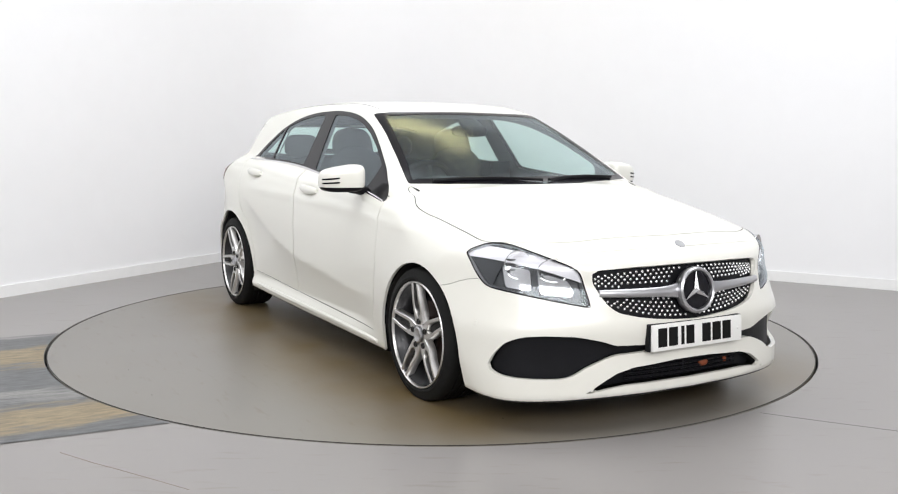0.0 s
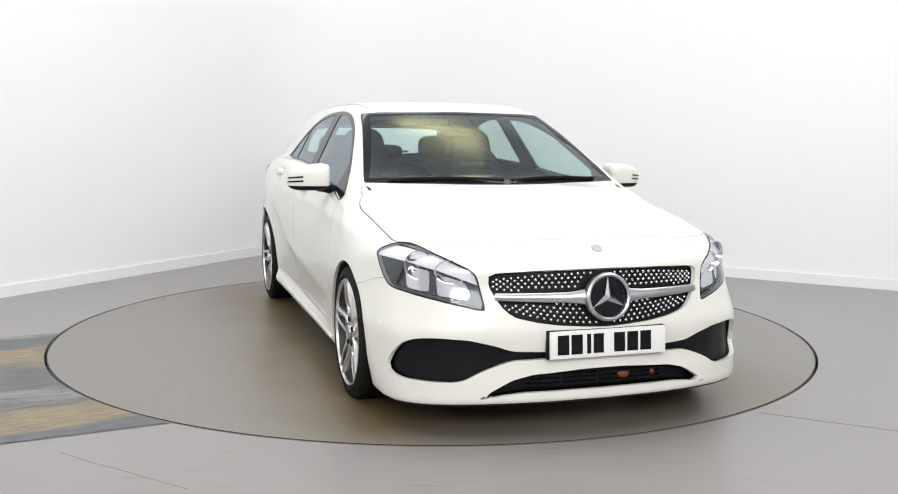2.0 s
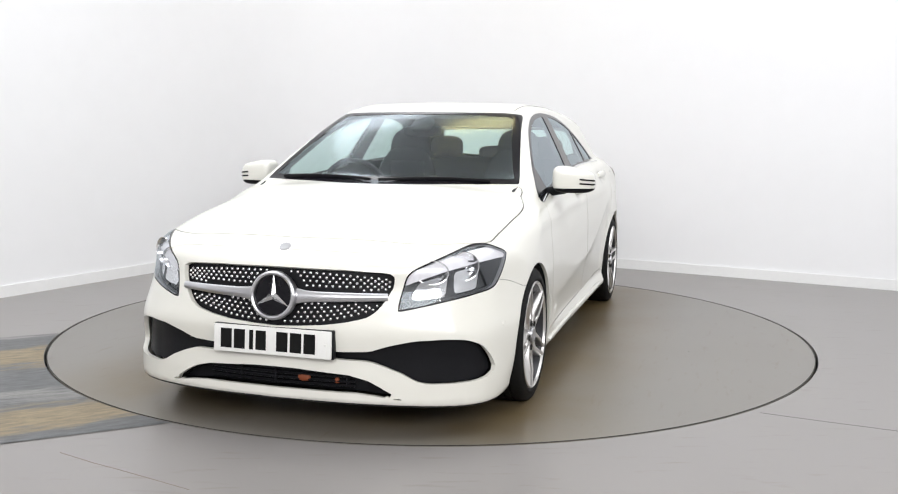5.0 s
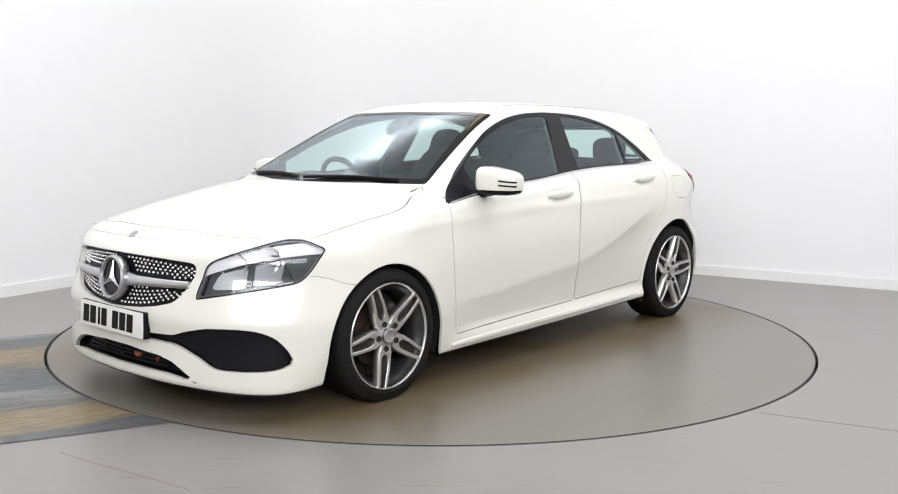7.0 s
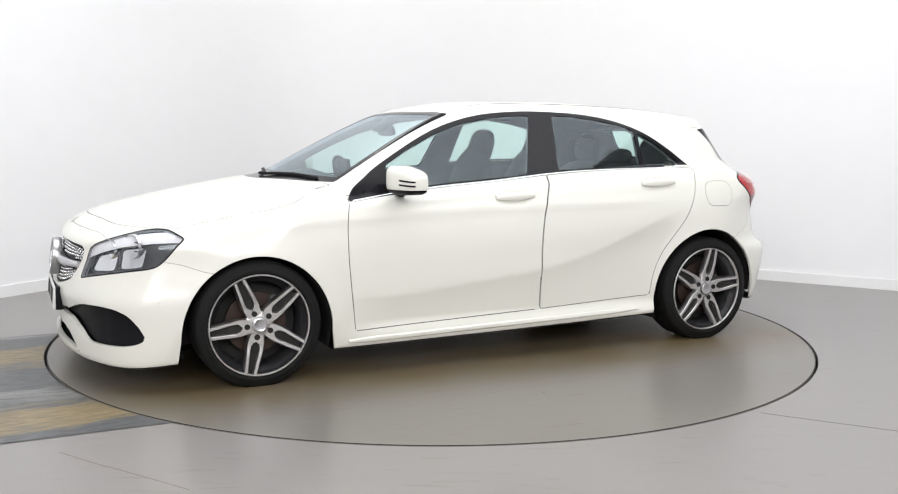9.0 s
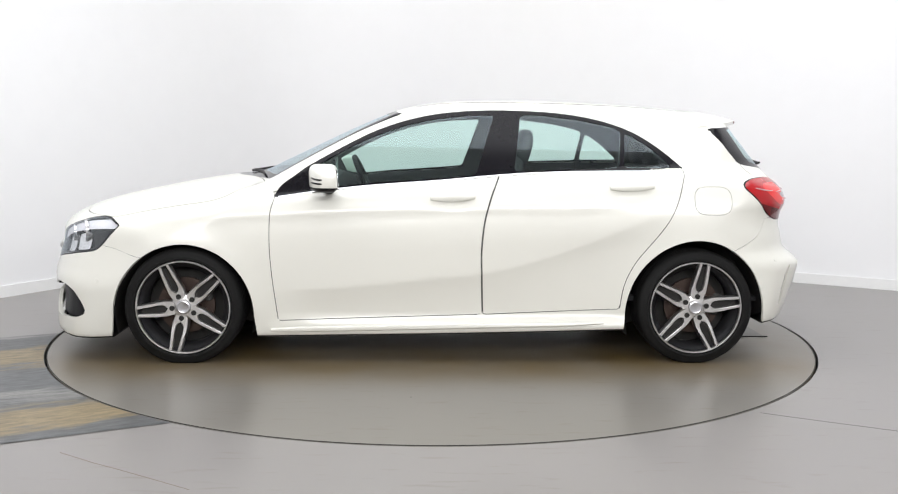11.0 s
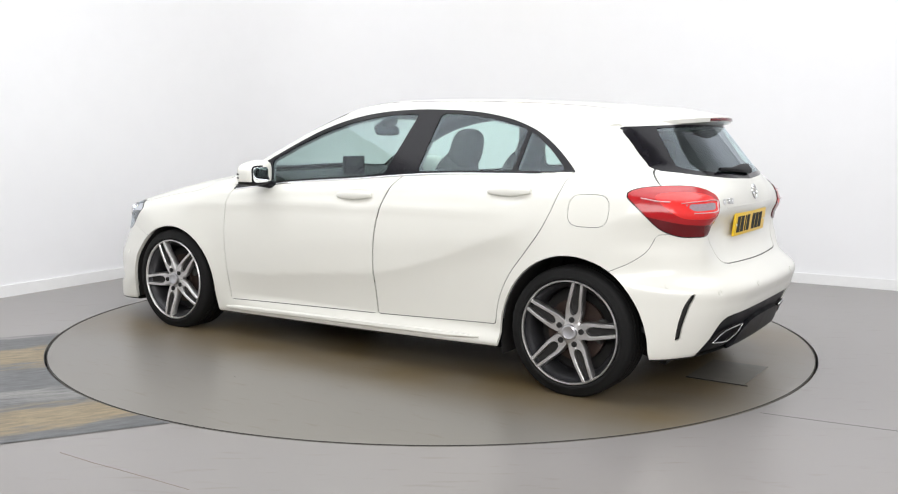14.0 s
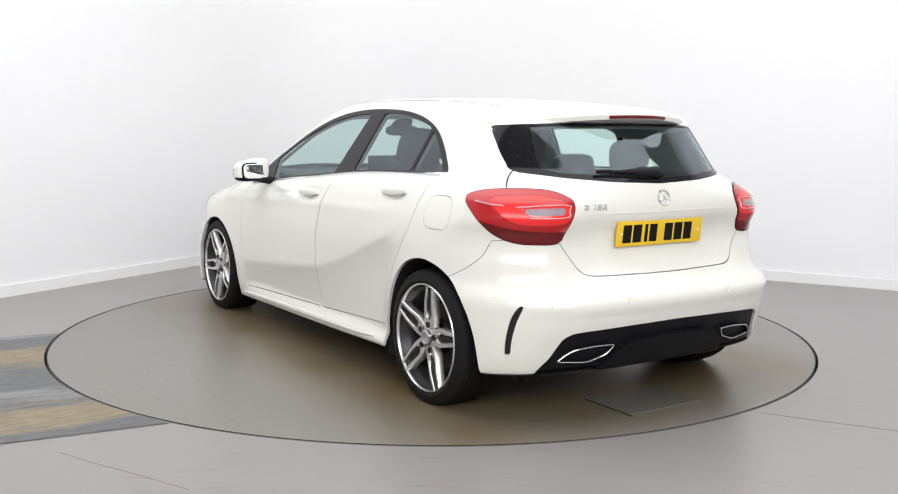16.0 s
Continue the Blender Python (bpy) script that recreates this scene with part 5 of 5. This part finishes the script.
    # wheel housings
    for ax, az, ar, atop in ARCHES:
        for sgn in (1, -1):
            rows, bm = [], bmesh.new()
            ang = [math.pi * k / 24 * 1.16 - 0.08 * math.pi for k in range(25)]
            edge, _ = from_side([(ax + (ar + 0.012) * math.cos(a), max(az + (atop + 0.012) * math.sin(a), 0.2)) for a in ang], sgn)
            for a, e in zip(ang, edge):
                ca, sa = math.cos(a), math.sin(a)
                x, z = ax + (ar - 0.004) * ca, az + (atop - 0.004) * sa
                rows.append([bm.verts.new((x, e[1] - sgn * 0.020, z)), bm.verts.new((x + 0.01 * ca, sgn * 0.60, z + 0.01 * sa)), bm.verts.new((ax + 0.05 * ca, sgn * 0.58, az + 0.05 * sa))])
            for A, B in zip(rows, rows[1:]):
                for q in range(2):
                    bm.faces.new((A[q], A[q + 1], B[q + 1], B[q]))
            bmesh.ops.recalc_face_normals(bm, faces=bm.faces)
            part("wheel_housing", bm, DARK, car, "black wheel housing")


sides()


# ---------------------------------------------------------------- wheels
def spoke_mesh():
    rs = np.array([0.046, 0.060, 0.083, 0.092, 0.105, 0.130, 0.165, 0.200, 0.222, 0.236])
    out = np.interp(rs, [0.046, 0.060, 0.095, 0.13, 0.236], [0.030, 0.036, 0.0415, 0.0395, 0.030])
    slot = np.interp(rs, [0.084, 0.092, 0.105, 0.130, 0.236], [0.0, 0.013, 0.0195, 0.0215, 0.0135])
    lift = np.interp(rs, [0.046, 0.10, 0.16, 0.236], [-0.012, -0.010, 0.0, 0.004])
    bm = bmesh.new()
    for s in (1, -1):
        rows = []
        for r, o, q, l in zip(rs, out, slot, lift):
            q = max(q, 0.0)
            prof = [(q, l - 0.030), (q, l - 0.003), (q + 0.0025, l), (o - 0.003, l), (o, l - 0.004), (o + 0.004, l - 0.034)]
            rows.append([bm.verts.new((s * a, b, r)) for a, b in prof])
        for A, B in zip(rows, rows[1:]):
            for k in range(5):
                bm.faces.new((A[k], A[k + 1], B[k + 1], B[k]))
    bmesh.ops.recalc_face_normals(bm, faces=bm.faces)
    return bm


def make_wheel():
    # the wheel turns on y; its outer face looks towards +y
    rim = lathe([(0.205, -0.19), (0.212, -0.18), (0.205, -0.13), (0.206, -0.05), (0.222, -0.03), (0.232, -0.014), (0.234, -0.006)], 72, "Y")
    wheel = part("wheel", rim, GUN, None, "five twin-spoke alloy wheel with a low-profile tyre")
    part("rim_lip", lathe([(0.236, -0.012), (0.237, 0.001), (0.240, 0.005), (0.244, 0.005), (0.247, 0.001), (0.246, -0.008)], 72, "Y"), POLISH, wheel, "machined bright rim edge")
    prof = [(0.243, -0.21), (0.262, -0.222), (0.285, -0.222), (0.301, -0.212), (0.3085, -0.19)]
    for g in (-0.165, -0.13, -0.09, -0.055):
        prof += [(0.309, g - 0.005), (0.303, g - 0.003), (0.303, g + 0.003), (0.309, g + 0.005)]
    prof += [(0.3085, -0.030), (0.3045, -0.013), (0.296, -0.004), (0.284, 0.002), (0.268, 0.0045), (0.266, 0.0065), (0.256, 0.0065), (0.254, 0.004), (0.246, -0.002), (0.243, -0.012)]
    part("tyre", lathe(prof, 80, "Y"), RUBBER, wheel, "black low-profile tyre")
    bm = spoke_mesh()
    sp = part("spoke", bm, POLISH, wheel, "machined twin spoke")
    dark = bmesh.new()
    rows = []
    for r, w in ((0.084, 0.004), (0.1, 0.018), (0.13, 0.0225), (0.236, 0.015)):
        rows.append([dark.verts.new((-w, -0.028, r)), dark.verts.new((w, -0.028, r))])
    for A, B in zip(rows, rows[1:]):
        dark.faces.new((A[0], A[1], B[1], B[0]))
    pk = part("spoke_pocket", dark, DARK, sp, "dark pocket between the spoke arms", smooth=False)
    for k in range(1, 5):
        s2 = new("spoke", sp.data)
        s2.parent, s2.matrix_basis = wheel, pose(0, 0, 0, 0, 72 * k, 0)
        s2["label"] = sp["label"]
        p2 = new("spoke_pocket", pk.data)
        p2.parent = s2
    part("hub", lathe([(0.0, -0.014), (0.030, -0.014), (0.052, -0.015), (0.066, -0.022), (0.070, -0.05)], 40, "Y"), POLISH, wheel, "machined hub")
    cap = part("hub_cap", lathe([(0.0, 0.0), (0.025, -0.001), (0.029, 0.001), (0.036, -0.002), (0.038, -0.014)], 36, "Y"), SILVER, wheel, "silver hub cap")
    bolt = lathe([(0.0, -0.012), (0.008, -0.013), (0.008, -0.010), (0.0135, -0.010), (0.014, -0.02)], 14, "Y")
    me = bpy.data.meshes.new("bolt")
    bolt.to_mesh(me)
    bolt.free()
    me.materials.append(DARK)
    for k in range(5):
        b = new("wheel_bolt", me)
        a = radians(72 * k)
        b.parent, b.matrix_basis = wheel, Matrix.Translation((0.060 * math.sin(a), 0.0035, 0.060 * math.cos(a)))
    part("brake_disc", lathe([(0.05, -0.075), (0.075, -0.072), (0.08, -0.085), (0.148, -0.085), (0.148, -0.105), (0.08, -0.105)], 56, "Y"), RUST, wheel, "rust-tinged brake disc")
    part("backing_plate", lathe([(0.0, -0.125), (0.203, -0.135)], 40, "Y"), DARK, wheel, "dark backing plate")
    part("brake_caliper", blob((0.055, 0.05, 0.12), 3.0, nu=18, nv=10), SEAM, wheel, "grey brake caliper").matrix_basis = Matrix.Translation((-0.125, -0.085, 0.03))
    return wheel


def wheels():
    first = make_wheel()
    poses = [(1.352, 1, 66), (-1.352, 1, 100), (1.352, -1, 95), (-1.352, -1, 40)]
    for i, (x, sgn, turn) in enumerate(poses):
        m = Matrix.Translation((x, sgn * (0.884 if x > 0 else 0.879), 0.298 if x > 0 else 0.302)) @ (pose(0, 0, 0, 0, 0, 0) if sgn > 0 else pose(0, 0, 0, 0, 0, 180)) @ pose(0, 0, 0, 0, 90 - turn if sgn > 0 else turn - 90, 0)
        w = first if i == 0 else copy_thing(first, m)
        w.matrix_basis = m
        w.parent = car


wheels()


# ---------------------------------------------------------------- cabin
def cabin():
    part("cabin_floor", box_bm((2.7, 1.50, 0.03), (-0.45, 0, 0.33), 0.01), CABIN, car, "dark cabin floor")
    # dashboard
    bm, rows = bmesh.new(), []
    prof = [(1.02, 0.93), (0.90, 0.965), (0.72, 0.962), (0.62, 0.93), (0.585, 0.86), (0.60, 0.72), (0.68, 0.60), (0.72, 0.45), (1.0, 0.40)]
    for y in np.linspace(-0.70, 0.70, 15):
        hood = 0.028 * math.exp(-(((y + 0.37) / 0.16) ** 2))
        rows.append([bm.verts.new((x - 0.06 * (abs(y) / 0.7) ** 2 * (x < 0.8), y, z + hood * (0.6 < x < 0.85))) for x, z in prof])
    for A, B in zip(rows, rows[1:]):
        for k in range(len(prof) - 1):
            bm.faces.new((A[k], A[k + 1], B[k + 1], B[k]))
    bmesh.ops.recalc_face_normals(bm, faces=bm.faces)
    dash = part("dashboard", bm, CABIN, car, "charcoal dashboard")
    part("display_screen", box_bm((0.02, 0.20, 0.12), (0.63, 0.0, 1.0), 0.006), BLACKP, dash, "dark tablet display")
    part("centre_console", box_bm((0.95, 0.24, 0.22), (0.15, 0, 0.47), 0.03), CABIN, car, "dark centre console")
    ring = [(0, 0.185 * math.cos(a), 0.185 * math.sin(a)) for a in np.linspace(0, 2 * math.pi, 36, endpoint=False)]
    steer = part("steering_wheel", tube(ring, 0.016, 8, True), PLASTIC, car, "black leather steering wheel")
    steer.matrix_basis = Matrix.Translation((0.46, -0.37, 0.885)) @ pose(0, 0, 0, 0, 24, 0)
    part("steering_hub", blob((0.05, 0.13, 0.12), 2.6, nu=18, nv=12), PLASTIC, steer, "black airbag cover")
    for a in (0, 180, 270):
        part("steering_spoke", box_bm((0.02, 0.13, 0.035), (0.0, 0.115, 0), 0.006), SILVER, steer).matrix_basis = pose(0, 0, 0, a, 0, 0)
    part("inner_mirror", blob((0.04, 0.235, 0.065), 3.5), PLASTIC, car, "black interior mirror").matrix_basis = Matrix.Translation((0.36, 0.0, 1.225)) @ pose(0, 0, 0, 0, 12, 0)
    part("sensor_cover", blob((0.16, 0.13, 0.05), 2.6), PLASTIC, car, "black sensor cover behind the windscreen").matrix_basis = Matrix.Translation((0.37, 0.0, 1.262)) @ pose(0, 0, 0, 0, 28, 0)

    def narrow(k0, k1):
        return lambda p: Vector((p.x, p.y * (k0 + (k1 - k0) * (p.z + 0.36) / 0.72), p.z))
    for y in (-0.37, 0.37):
        seat = part("front_seat", blob((0.52, 0.50, 0.17), 3.5), CABIN, car, "charcoal fabric sports seat")
        seat.matrix_basis = Matrix.Translation((0.02, y, 0.50)) @ pose(0, 0, 0, 0, -8, 0)
        back = part("seat_back", blob((0.14, 0.50, 0.66), 3.2, narrow(1.05, 0.72)), CABIN, seat, "seat backrest")
        back.matrix_basis = seat.matrix_basis.inverted() @ Matrix.Translation((-0.34, y, 0.80)) @ pose(0, 0, 0, 0, -17, 0)
        head = part("headrest", blob((0.10, 0.27, 0.22), 2.8, lambda p: Vector((p.x, p.y * (1 - 0.6 * p.z), p.z))), CABIN, seat, "integrated headrest")
        head.matrix_basis = seat.matrix_basis.inverted() @ Matrix.Translation((-0.465, y, 1.13)) @ pose(0, 0, 0, 0, -14, 0)
    bench = part("rear_bench", blob((0.50, 1.30, 0.18), 5.0), CABIN, car, "charcoal rear bench")
    bench.matrix_basis = Matrix.Translation((-0.90, 0, 0.52))
    part("bench_back", blob((0.14, 1.26, 0.56), 5.0), CABIN, bench, "bench backrest").matrix_basis = Matrix.Translation((-0.30, 0, 0.24)) @ pose(0, 0, 0, 0, -20, 0)
    for y, h in ((-0.38, 0.17), (0.0, 0.10), (0.38, 0.17)):
        part("headrest", blob((0.09, 0.25, h), 3.0), CABIN, bench, "rear headrest").matrix_basis = Matrix.Translation((-0.41, y, 0.50 + h / 2))
    part("parcel_shelf", box_bm((0.42, 1.15, 0.02), (-1.60, 0, 0.945), 0.008), CABIN, car, "dark parcel shelf")


cabin()


# ---------------------------------------------------------------- motion
def motions():
    rows = [(0.0, -60.36), (0.5, -60.91), (1.0, -63.06), (1.5, -66.75), (2.0, -72.25), (2.5, -78.2), (3.0, -84.35), (3.5, -90.2), (4.0, -96.25), (4.5, -102.15),
            (5.2, -110.5), (6.0, -119.95), (6.8, -129.45), (7.5, -137.7), (8.0, -143.65), (8.5, -149.5), (9.0, -155.45), (9.8, -164.75), (10.6, -174.0), (11.5, -184.6),
            (12.0, -190.5), (12.5, -196.35), (13.0, -202.3), (13.5, -208.15), (14.0, -214.1), (14.5, -219.9), (15.0, -225.9), (15.5, -231.65), (16.0, -237.7)]
    px, py = 0.022, -0.038
    table_rows, car_rows = [], []
    for t, a in rows:
        c, s = math.cos(radians(a)), math.sin(radians(a))
        table_rows.append((t, pose(0, 0, 0, 0, 0, a)))
        car_rows.append((t, pose(-(px * c - py * s), -(px * s + py * c), 0, 0, 0, a)))
    walk(turntable, table_rows)
    walk(car, car_rows)


motions()
